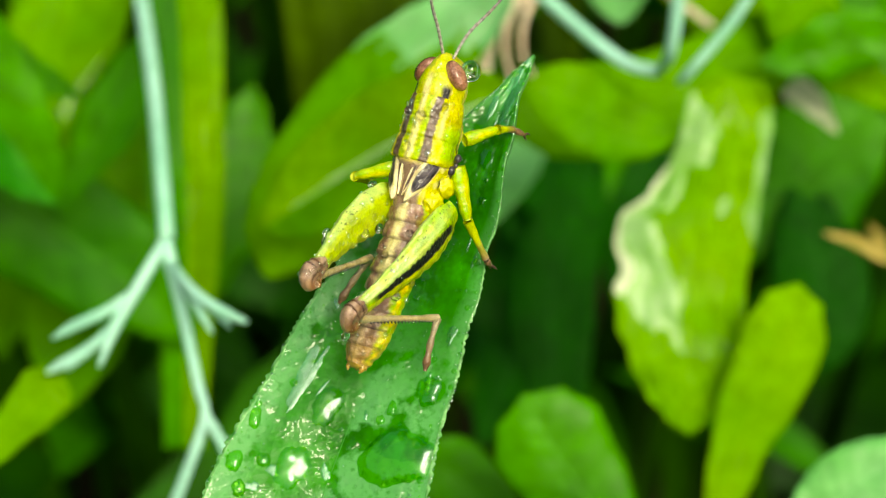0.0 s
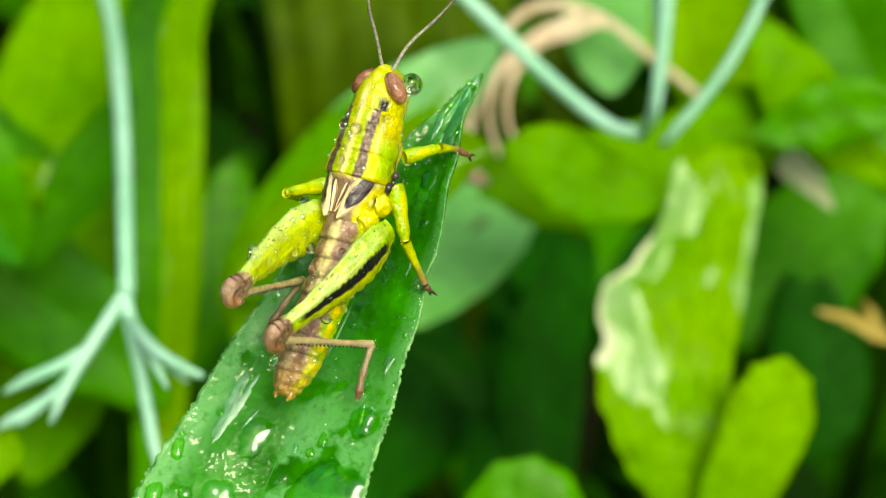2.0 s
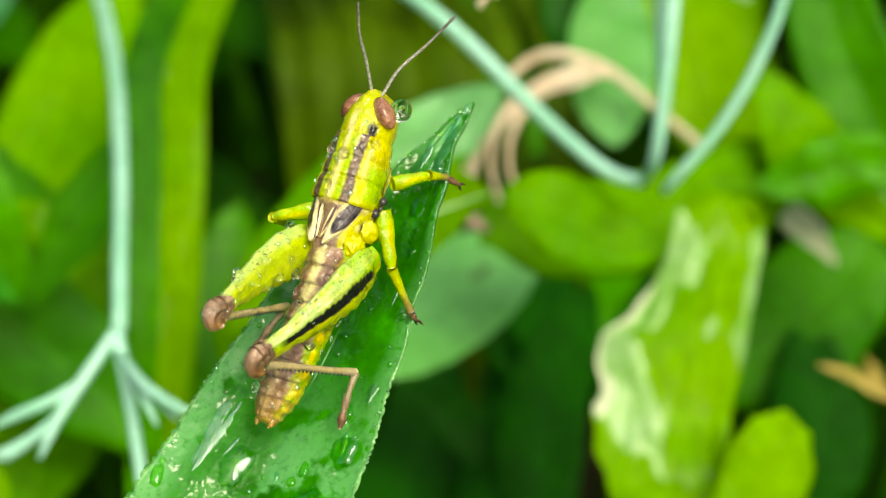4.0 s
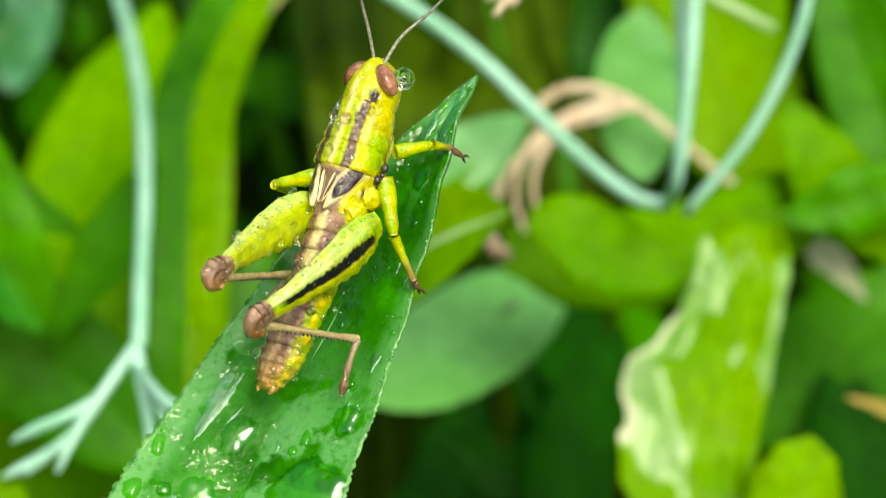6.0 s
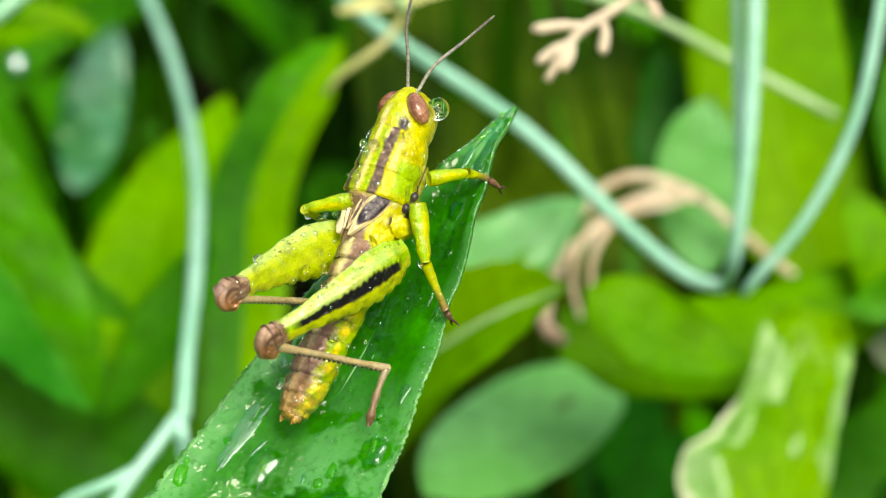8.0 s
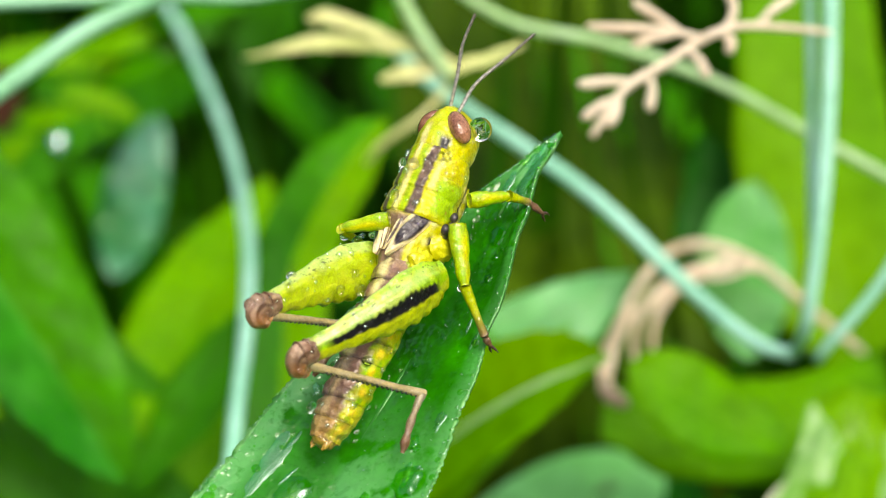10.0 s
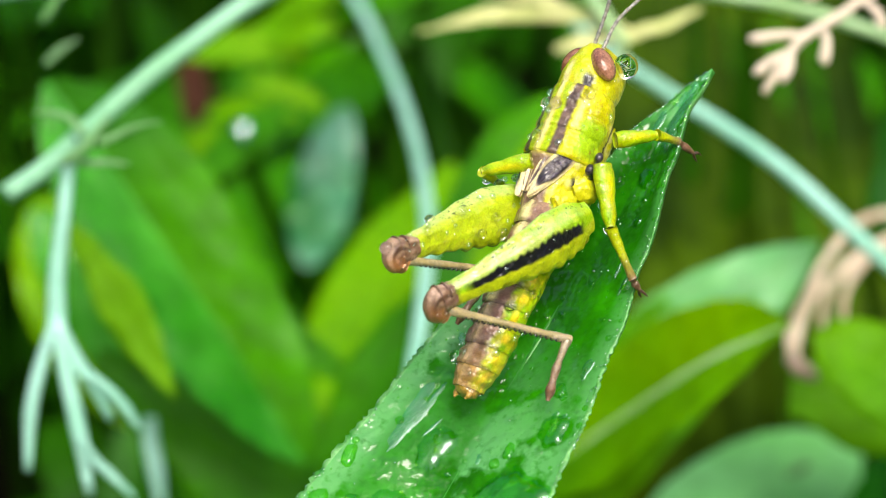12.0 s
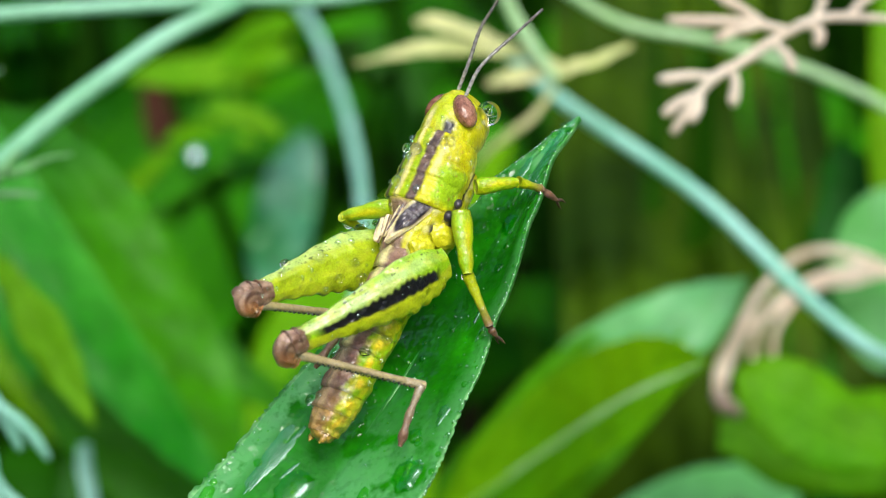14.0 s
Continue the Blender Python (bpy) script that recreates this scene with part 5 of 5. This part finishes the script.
    # the far end's sheen is a second, bluer leaf colour
    add_leaf(c, [(-0.01400, 0.06300, 0.22500), (-0.01096, 0.06658, 0.22963), (-0.00403, 0.07255, 0.23700), (0.00344, 0.07754, 0.24257), (0.01194, 0.08229, 0.24740)], 0.0060, LEAF_BRIGHT, (0.0, -0.6, 0.8), "ovate", 0.12, 0.1, 0.0012, 33,
             "broad green leaf, its end coloured blue-green with sky sheen", lambda u, v: 1 if u > 0.74 + 0.12 * v + 0.15 * noise.noise((u * 6, v * 3, 2)) else 0, [LEAF_BRIGHT, LEAF_BLUE])
    add_leaf(c, [(-0.00134, 0.04338, 0.21944), (0.00299, 0.04287, 0.21907), (0.00725, 0.04000, 0.21646), (0.01040, 0.03597, 0.21274)], 0.00380, LEAF_MID, (0, -0.7, 0.7), "lance", 0.15, 0.2, 0.0008, 35)
    add_leaf(c, [(0.02587, 0.06501, 0.24136), (0.02022, 0.06497, 0.24338), (0.01547, 0.06557, 0.24616), (0.01169, 0.06587, 0.24806)], 0.00403, LEAF_BRIGHT, (0, -0.6, 0.8), "ovate", 0.15, 0.2, 0.0008, 36)
    d = plant("big_leaved_weed", "weed with large glossy arching leaves")
    # shadowed half coloured darker, sky-facing half lighter and tealer, by material
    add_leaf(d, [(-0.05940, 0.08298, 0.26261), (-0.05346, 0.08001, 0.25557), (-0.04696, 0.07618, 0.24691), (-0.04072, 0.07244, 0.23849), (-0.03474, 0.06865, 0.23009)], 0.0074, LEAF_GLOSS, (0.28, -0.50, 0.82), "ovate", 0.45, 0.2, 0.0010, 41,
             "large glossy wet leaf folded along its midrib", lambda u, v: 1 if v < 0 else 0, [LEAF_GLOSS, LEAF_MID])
    add_leaf(d, [(-0.07167, 0.10045, 0.23823), (-0.06418, 0.09732, 0.23043), (-0.05663, 0.09294, 0.22057), (-0.04900, 0.08731, 0.20864)], 0.0056, LEAF_GLOSS, (0.1, -0.6, 0.8), "ovate", 0.25, 0.2, 0.0012, 42)
    # leaf coloured teal in place of a sky highlight
    add_leaf(d, [(-0.06382, 0.17234, 0.18649), (-0.06240, 0.17649, 0.19288), (-0.06060, 0.18115, 0.19995), (-0.05839, 0.18589, 0.20700)], 0.00480, LEAF_TEAL, (0.17, -0.65, 0.74), "ovate", 0.1, 0.1, 0.0012, 44)
    add_leaf(d, [(-0.03598, 0.07164, 0.22603), (-0.03089, 0.07648, 0.23217), (-0.02684, 0.08057, 0.23746), (-0.02485, 0.08317, 0.24104)], 0.00325, LEAF_MID, (0, -0.7, 0.7), "lance", 0.2, 0.1, 0.0005, 45)
    add_leaf(d, [(0.03099, 0.01948, 0.23895), (0.03427, 0.02141, 0.24085), (0.03755, 0.02334, 0.24274), (0.04220, 0.02489, 0.24433)], 0.00346, LEAF_BLUE, (-0.1, -0.5, 0.85), "ovate", 0.15, 0.1, 0.0006, 46)
    far, bl = add_leaf(d, [(-0.06582, 0.13456, 0.22320), (-0.06176, 0.13675, 0.22533), (-0.05772, 0.13930, 0.22807), (-0.05365, 0.14149, 0.23019)], 0.00282, LEAF_MID, (0.1, -0.5, 0.85), "ovate", 0.1, 0.1, 0.0004, 47)
    part("water_drop", ball("water_drop", Vector((-0.05851, 0.13620, 0.22914)) * 1000, (1.4, 1.4, 1.2), SKYDROP, (0, 0, 0), 24), far, "round drop that catches the sky")
    add_leaf(c, [(-0.02561, 0.08594, 0.19244), (-0.02248, 0.09292, 0.20022), (-0.01956, 0.10094, 0.20617), (-0.01788, 0.10774, 0.21076)], 0.00553, LEAF_MID, (0.1, -0.7, 0.7), "lance", 0.15, 0.2, 0.0008, 37)
    w = plant("small_leaved_weed", "sunlit yellow-green weed with many small leaves")
    rng = random.Random(23)
    for k, (x, y) in enumerate(((250,340),(310,300),(370,250),(430,215),(480,170),(420,120),(350,140),(600,60),(460,70))):
        le = rng.uniform(0.006, 0.010)
        q = Vector((-0.06226, 0.16830, 0.21871)) + (Vector((-0.05455, 0.16970, 0.21816)) - Vector((-0.06226, 0.16830, 0.21871))) * ((x - 430) / 100) + (Vector((-0.06202, 0.16429, 0.21195)) - Vector((-0.06226, 0.16830, 0.21871))) * ((y - 200) / 100)
        a = rng.uniform(-0.6, 0.9)
        dv = Vector((math.cos(a), rng.uniform(-0.2, 0.2), math.sin(a) * 0.8)) * le
        add_leaf(w, [q - dv, q - dv * 0.3 + Vector((0, 0, 0.001)), q + dv * 0.4 + Vector((0, 0, 0.001)), q + dv], le * rng.uniform(0.24, 0.36), (LEAF_OLIVE, LEAF_MID, LEAF_BRIGHT)[k % 3], (0, -0.5, 0.85), "ovate", 0.15, 0.1, 0.0005, 80 + k, "", None, None, False)
    add_stem(w, [(-0.07780, 0.15683, 0.19556), (-0.07325, 0.16460, 0.20875), (-0.06416, 0.17118, 0.21631), (-0.04884, 0.17930, 0.22410)], (0.00047, 0.00047, 0.00031), STEM_GREEN)
    add_leaf(d, [(-0.04891, 0.05764, 0.26287), (-0.04469, 0.05466, 0.25832), (-0.04228, 0.05294, 0.25457), (-0.03904, 0.05007, 0.25057)], 0.00205, LEAF_OLIVE, (0.1, -0.6, 0.8), "lance", 0.25, 0.2, 0.0008, 49)
    add_leaf(r, [(0.03934, 0.10307, 0.18354), (0.04778, 0.10778, 0.18881), (0.05551, 0.11298, 0.19460), (0.06465, 0.11864, 0.20092)], 0.00916, LEAF_MID, (0, -0.6, 0.8), "lance", 0.15, 0.2, 0.001, 27)
    add_leaf(d, [(-0.07845, 0.11766, 0.22977), (-0.07503, 0.11408, 0.22269), (-0.07096, 0.10992, 0.21441), (-0.06555, 0.10564, 0.20547)], 0.0066, LEAF_SHINE, (0.1, -0.6, 0.8), "ovate", 0.25, 0.2, 0.0010, 52,
             "yellow-green leaf with a rusty spot", lambda u, v: 1 if (u - 0.62) ** 2 * 4 + (v + 0.45) ** 2 < 0.05 + 0.03 * noise.noise((u * 9, v * 5, 1)) else 0, [LEAF_SHINE, RUST])
    add_leaf(d, [(-0.05805, 0.09580, 0.23556), (-0.05508, 0.09553, 0.23407), (-0.04915, 0.09465, 0.23053), (-0.04262, 0.09356, 0.22644), (-0.03492, 0.09267, 0.22226)], 0.0040, LEAF_MID, (0.1, -0.6, 0.8), "lance", 0.35, 0.2, 0.0008, 53)
    # leaves that fill the dark gaps; their shade is mostly their colour
    k = plant("shaded_weed", "deep green leaves, coloured dark for the shade low down")
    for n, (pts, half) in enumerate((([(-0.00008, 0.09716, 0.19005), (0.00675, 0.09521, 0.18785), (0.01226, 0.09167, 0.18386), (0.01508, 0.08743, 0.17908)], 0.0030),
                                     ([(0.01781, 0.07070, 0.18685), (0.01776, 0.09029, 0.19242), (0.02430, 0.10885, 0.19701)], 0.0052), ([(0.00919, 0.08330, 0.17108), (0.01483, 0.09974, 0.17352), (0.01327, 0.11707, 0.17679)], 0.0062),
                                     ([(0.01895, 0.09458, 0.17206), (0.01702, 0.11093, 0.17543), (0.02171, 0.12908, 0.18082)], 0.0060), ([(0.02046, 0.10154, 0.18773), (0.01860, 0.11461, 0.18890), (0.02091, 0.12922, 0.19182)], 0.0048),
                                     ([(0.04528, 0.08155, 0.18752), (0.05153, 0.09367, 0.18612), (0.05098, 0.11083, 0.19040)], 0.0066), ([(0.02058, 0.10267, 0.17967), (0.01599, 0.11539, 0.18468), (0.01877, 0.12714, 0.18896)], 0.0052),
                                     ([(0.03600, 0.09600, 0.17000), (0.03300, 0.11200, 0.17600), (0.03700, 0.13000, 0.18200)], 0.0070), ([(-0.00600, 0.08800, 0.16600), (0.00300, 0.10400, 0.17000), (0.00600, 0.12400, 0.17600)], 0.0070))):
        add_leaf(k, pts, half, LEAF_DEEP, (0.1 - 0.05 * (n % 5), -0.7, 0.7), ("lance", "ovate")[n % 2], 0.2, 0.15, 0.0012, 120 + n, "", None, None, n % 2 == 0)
    j = plant("tall_grass", "olive-green tall grass blades, coloured dark for the shade", "grass")
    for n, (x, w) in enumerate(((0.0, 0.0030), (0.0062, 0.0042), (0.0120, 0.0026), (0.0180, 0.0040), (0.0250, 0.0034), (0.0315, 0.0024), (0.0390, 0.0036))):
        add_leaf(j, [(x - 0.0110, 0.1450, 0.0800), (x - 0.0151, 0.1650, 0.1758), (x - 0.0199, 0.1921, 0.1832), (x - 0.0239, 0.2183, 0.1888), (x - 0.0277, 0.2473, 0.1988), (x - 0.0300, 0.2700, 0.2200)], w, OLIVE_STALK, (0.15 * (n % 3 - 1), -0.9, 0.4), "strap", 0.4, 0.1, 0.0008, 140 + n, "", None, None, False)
    o = plant("withered_leaf", "small red-brown withered leaf in the shade", "dry leaf")
    add_leaf(o, [(-0.08819, 0.20283, 0.20697), (-0.08633, 0.20035, 0.20224), (-0.08665, 0.19658, 0.19614)], 0.0030, RED_DRY, (0, -0.7, 0.7), "ovate", 0.3, 0.1, 0.001, 54, "", None, None, False)
    o = plant("withered_leaf", "small withered orange-brown leaf", "dry leaf")
    add_leaf(o, [(0.05317, 0.06894, 0.21740), (0.05081, 0.07009, 0.21843), (0.04786, 0.07125, 0.21945), (0.04401, 0.07213, 0.22019)], 0.00085, ORANGE_DRY, (0, -0.7, 0.7), "lance", 0.4, 0.1, 0.0008, 51, "", None, None, False)
    add_leaf(o, [(0.05081, 0.07009, 0.21843), (0.05000, 0.07120, 0.22000), (0.04880, 0.07260, 0.22130)], 0.00050, ORANGE_DRY, (0, -0.7, 0.7), "lance", 0.4, 0.1, 0.0008, 55, "", None, None, False)


weeds()


def undergrowth():
    rng = random.Random(7)
    verts, faces = [], []
    def blade(bl, rows, cols):
        o = len(verts)
        for i in range(rows + 1):
            for j in range(cols + 1):
                verts.append(bl.at(i / rows, 2 * j / cols - 1))
        for i in range(rows):
            for j in range(cols):
                a = o + i * (cols + 1) + j
                faces.append((a, a + 1, a + cols + 2, a + cols + 1))
    for k in range(3200):
        x, y = rng.uniform(-0.6, 0.6), rng.uniform(-0.1, 1.2)
        top = 0.10 + 0.09 * min(max((y - 0.06) / 0.12, 0), 1) + 0.06 * min(max((y - 0.3) / 0.5, 0), 1)
        z = rng.uniform(0.0, top)
        if 0.08 < y < 0.42 and abs(x - 0.005 - 0.05 * (y - 0.1)) < 0.042 and z > 0.07:
            continue
        a, le = rng.uniform(0, 6.28), rng.uniform(0.03, 0.075)
        d = Vector((math.cos(a), math.sin(a), rng.uniform(-0.3, 0.8))) * le
        p = Vector((x, y, z))
        blade(Blade([p, p + d * 0.4 + Vector((0, 0, 0.006)), p + d * 0.75 + Vector((0, 0, 0.005)), p + d], le * rng.uniform(0.10, 0.24), (rng.uniform(-0.5, 0.5), -0.4, 0.8),
                    rng.choice(("lance", "ovate", "strap")), 0.25, 0.1, 0.001, 8, k), 8, 4)
    leaves, (verts, faces) = (verts, faces), ([], [])
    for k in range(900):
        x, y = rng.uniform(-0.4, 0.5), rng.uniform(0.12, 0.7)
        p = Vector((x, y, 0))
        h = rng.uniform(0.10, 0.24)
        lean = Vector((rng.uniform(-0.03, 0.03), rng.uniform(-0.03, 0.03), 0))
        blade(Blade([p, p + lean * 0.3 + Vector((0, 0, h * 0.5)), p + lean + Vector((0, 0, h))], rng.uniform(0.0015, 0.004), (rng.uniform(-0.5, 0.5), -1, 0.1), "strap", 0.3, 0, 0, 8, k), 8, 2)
    tagged(new("grass_stalks", mesh_of("grass_stalks", verts, faces, [STALKS])), "thin olive-brown stalks, coloured dark for the shade of the weeds", "grass", kind="stuff")
    verts, faces = leaves
    # added ring of tall leaves, mostly unseen, to block the bright horizon
    for k in range(4200):
        a = rng.uniform(0, 6.2832)
        dist = rng.uniform(0.45, 1.3) if k < 1500 else rng.uniform(1.2, 3.2)
        x, y = dist * math.cos(a), dist * math.sin(a)
        if 0.3 < y < 1.2 and abs(x) < 0.5:
            continue
        h = rng.uniform(0.25, 0.55) + 0.25 * min(max(0, dist - 0.5), 0.6)
        p = Vector((x, y, h * rng.uniform(0.1, 0.8)))
        le = rng.uniform(0.12, 0.24)
        b = rng.uniform(0, 6.28)
        d = Vector((math.cos(b), math.sin(b), rng.uniform(0.2, 1.6))).normalized() * le
        blade(Blade([p, p + d * 0.5 + Vector((0, 0, 0.01)), p + d], le * rng.uniform(0.12, 0.25), (-x, -y, 0.3), rng.choice(("lance", "ovate", "strap")), 0.25, 0.1, 0.003, 8, k), 8, 4)
    tagged(new("undergrowth", mesh_of("undergrowth", verts, faces, [UNDER])), "dense green leaves of the weeds behind, coloured dim, and an added ring around that blocks the horizon", "weeds", kind="stuff")


undergrowth()


# ---- water on the leaf ----
def puddle(size, length, height, seed, mat, ragged=0.28):
    """A low dome of water with a wavering outline; unit: metres."""
    n, m = 40, 6
    verts, faces = [Vector((0, 0, height))], []
    for i in range(1, m + 1):
        f = i / m
        for j in range(n):
            a = 2 * math.pi * j / n
            w = 1 + ragged * noise.noise((math.cos(a) * 1.3 + seed, math.sin(a) * 1.3, seed * 0.7)) + ragged * 0.5 * noise.noise((math.cos(a) * 4 + seed, math.sin(a) * 4, seed))
            verts.append(Vector((math.cos(a) * size * w * f, math.sin(a) * length * w * f, height * (1 - f ** 2.6) ** 0.6 - 0.00002)))
    for j in range(n):
        faces.append((0, 1 + j, 1 + (j + 1) % n))
        for i in range(m - 1):
            a = 1 + i * n
            faces.append((a + j, a + n + j, a + n + (j + 1) % n, a + (j + 1) % n))
    return mesh_of("water_drop", verts, faces, [mat])


def set_on_leaf(me, s, v, turn=0.0, scale=1.0, label="clear drop of water lying on the wet leaf"):
    p, t, side, up = MAIN.frame_at(s)
    nrm = MAIN.normal(s, v)
    y = (t - nrm * t.dot(nrm)).normalized()
    x = y.cross(nrm)
    m = Matrix((x, y, nrm)).transposed().to_4x4()
    m.translation = MAIN.at(s, v, 0.00001)
    ob = new("water_drop", me)
    ob.matrix_basis = m @ Matrix.Rotation(turn, 4, "Z") @ Matrix.Scale(scale, 4)
    return tagged(ob, label, "water drop", "drops on the leaf")


def water():
    rng = random.Random(12)
    # shallow puddles: along, across, half sizes, height, turn
    for s, v, w, le, h, turn in ((0.383, 0.58, 0.0021, 0.00165, 0.00050, 0.5), (0.462, 0.70, 0.00075, 0.00095, 0.0003, 0.1), (0.412, -0.30, 0.0008, 0.0013, 0.00022, -0.2), (0.345, -0.35, 0.0010, 0.0013, 0.0002, -0.3),
                                 (0.333, -0.85, 0.0005, 0.0006, 0.0003, 0), (0.312, -0.72, 0.0004, 0.0005, 0.0003, 0), (0.342, -0.62, 0.0004, 0.0004, 0.00022, 0), (0.375, -0.88, 0.00035, 0.0006, 0.00022, 0.2), (0.505, 0.58, 0.0004, 0.0004, 0.0002, 0.3),
                                 (0.43, 0.38, 0.0003, 0.00045, 0.0002, 0.2), (0.415, 0.30, 0.00025, 0.0003, 0.0002, 0), (0.30, 0.30, 0.0013, 0.0015, 0.0003, 0.4), (0.55, -0.2, 0.0003, 0.0003, 0.00015, 0), (0.775, 0.25, 0.0005, 0.0006, 0.00012, 0.4)):
        set_on_leaf(puddle(w, le, h, rng.random() * 20, WET), s, v, turn, 1, "shallow puddle of water spread on the wet leaf")
    # thin films that mirror the sky
    for s, v, w, le, turn in ((0.430, -0.63, 0.00046, 0.00225, -0.10), (0.462, -0.56, 0.00016, 0.0006, -0.2), (0.425, -0.42, 0.00012, 0.0006, -0.3), (0.392, 0.62, 0.0011, 0.00050, 0.35), (0.350, -0.05, 0.00030, 0.00046, 0.5), (0.472, 0.66, 0.00022, 0.00060, 0.2),
                              (0.478, 0.74, 0.00030, 0.00018, 0.5), (0.535, 0.80, 0.00024, 0.00055, -0.1), (0.642, 0.80, 0.00013, 0.00050, 0), (0.655, 0.62, 0.00010, 0.0004, 0.2), (0.592, -0.30, 0.00010, 0.00036, -0.5), (0.858, -0.40, 0.00022, 0.00080, 0.15),
                              (0.885, 0.22, 0.00060, 0.00150, 0.05), (0.940, 0.05, 0.00034, 0.00120, 0), (0.840, 0.45, 0.00030, 0.00085, -0.1), (0.835, 0.05, 0.00010, 0.0005, 0.1), (0.318, -0.62, 0.00034, 0.00026, 0.4), (0.336, -0.50, 0.0003, 0.0004, 0.9), (0.30, -0.15, 0.0006, 0.0003, 0.4),
                              (0.52, -0.72, 0.00018, 0.00030, 0.6), (0.415, 0.12, 0.00012, 0.00030, 0.2)):
        set_on_leaf(puddle(w, le, 0.00006, rng.random() * 20, SKYFILM, 0.55), s, v, turn, 1, "thin film of water on the leaf, bright with sky")
    kinds = [puddle(0.001, 0.001, 0.00045, 3.3 * k + 1, WET, 0.15) for k in range(4)]
    for k in range(230):
        s = rng.uniform(0.2, 0.97)
        v = rng.uniform(-0.95, 0.95) if rng.random() < 0.7 else rng.choice((-1, 1)) * rng.uniform(0.82, 0.96)
        set_on_leaf(kinds[k % 4], s, v, rng.uniform(0, 6), 0.05 + 0.20 * rng.random() ** 3)
    # fine droplets that line the toothed edges and stipple the face
    verts, faces = [], []
    for k in range(900):
        s = 0.12 + 0.86 * rng.random()
        v = rng.choice((-1, 1)) * rng.uniform(0.93, 1.01) if k < 700 else rng.uniform(-0.93, 0.93)
        r = 0.00003 + 0.00008 * rng.random() ** 2
        c, nrm = MAIN.at(s, v, 0.0), MAIN.normal(min(s, 0.97), max(-0.95, min(0.95, v)))
        m = nrm.to_track_quat("Z", "Y").to_matrix()
        o = len(verts)
        verts.append(c + nrm * r)
        for i in (1, 2):
            for j in range(8):
                a = 2 * math.pi * j / 8
                verts.append(c + m @ Vector((math.cos(a) * r * (0.75, 1.0)[i - 1], math.sin(a) * r * (0.75, 1.0)[i - 1], r * (0.66, -0.1)[i - 1])))
        for j in range(8):
            faces.append((o, o + 1 + j, o + 1 + (j + 1) % 8))
            faces.append((o + 1 + j, o + 9 + j, o + 9 + (j + 1) % 8, o + 1 + (j + 1) % 8))
    tagged(new("fine_droplets", mesh_of("fine_droplets", verts, faces, [BEAD])), "fine droplets along the leaf's toothed edges", "water drops", kind="stuff")


water()


def motions():
    # the grasshopper shifts its hind body on planted feet
    m2 = Matrix(((0.9941, 0.0816, -0.0718, -0.00027), (-0.0791, 0.9962, 0.0370, 0.00062), (0.0746, -0.0311, 0.9967, -0.00062), (0, 0, 0, 1)))
    about = Matrix.Translation((0, 0, 0.30))
    after = about @ m2 @ about.inverted() @ BODY
    half = BODY.lerp(after, 0.5)
    steps = ((0.0, BODY), (7.6, BODY), (7.75, half), (7.9, after), (14.0, after))
    walk(HOPPER, steps)
    # the weeds behind sway a little
    for weed, move in ((FEATHERY, (0.0014, 0.0003, 0.0006)), (FORKED, (0.0021, 0.0002, 0.0008)), (CURL, (0.0018, 0.0002, 0.0015))):
        there = Matrix.Translation(move)
        walk(weed, [(0.0, Matrix()), (8.2, Matrix()), (9.2, Matrix.Translation(Vector(move) * 0.5)), (10.3, there), (14.0, there)])
    # the feelers wave
    axis = BODY.to_3x3().inverted() @ Vector((-0.15, 0.845, -0.51))
    for feeler, root, turns in ((FEELERS[0], (-0.45, 6.1, 0.5), ((0.0, 0), (7.6, 0), (7.9, 11), (9.2, 20), (10.5, 28), (14.0, 35))),
                                (FEELERS[1], (0.1, 6.1, 0.4), ((0.0, 0), (7.6, -2), (10.5, -6), (14.0, -9)))):
        base = Vector(root) * MM
        walk(feeler, [(t, Matrix.Translation(base) @ Matrix.Rotation(radians(a), 4, axis) @ Matrix.Translation(-base)) for t, a in turns])
    def planted(m):
        return m.inverted() @ BODY
    for leg in STILL_LEGS:
        walk(leg, [(t, planted(m)) for t, m in steps])
    for shin, top, foot, paw in HIND_LEGS.values():
        walk(paw, [(t, planted(m)) for t, m in steps])
        rows = []
        for t, m in steps:
            turn = (foot - top).rotation_difference(planted(m) @ foot - top).to_matrix().to_4x4()
            rows.append((t, Matrix.Translation(top) @ turn @ Matrix.Translation(-top)))
        walk(shin, rows)


motions()
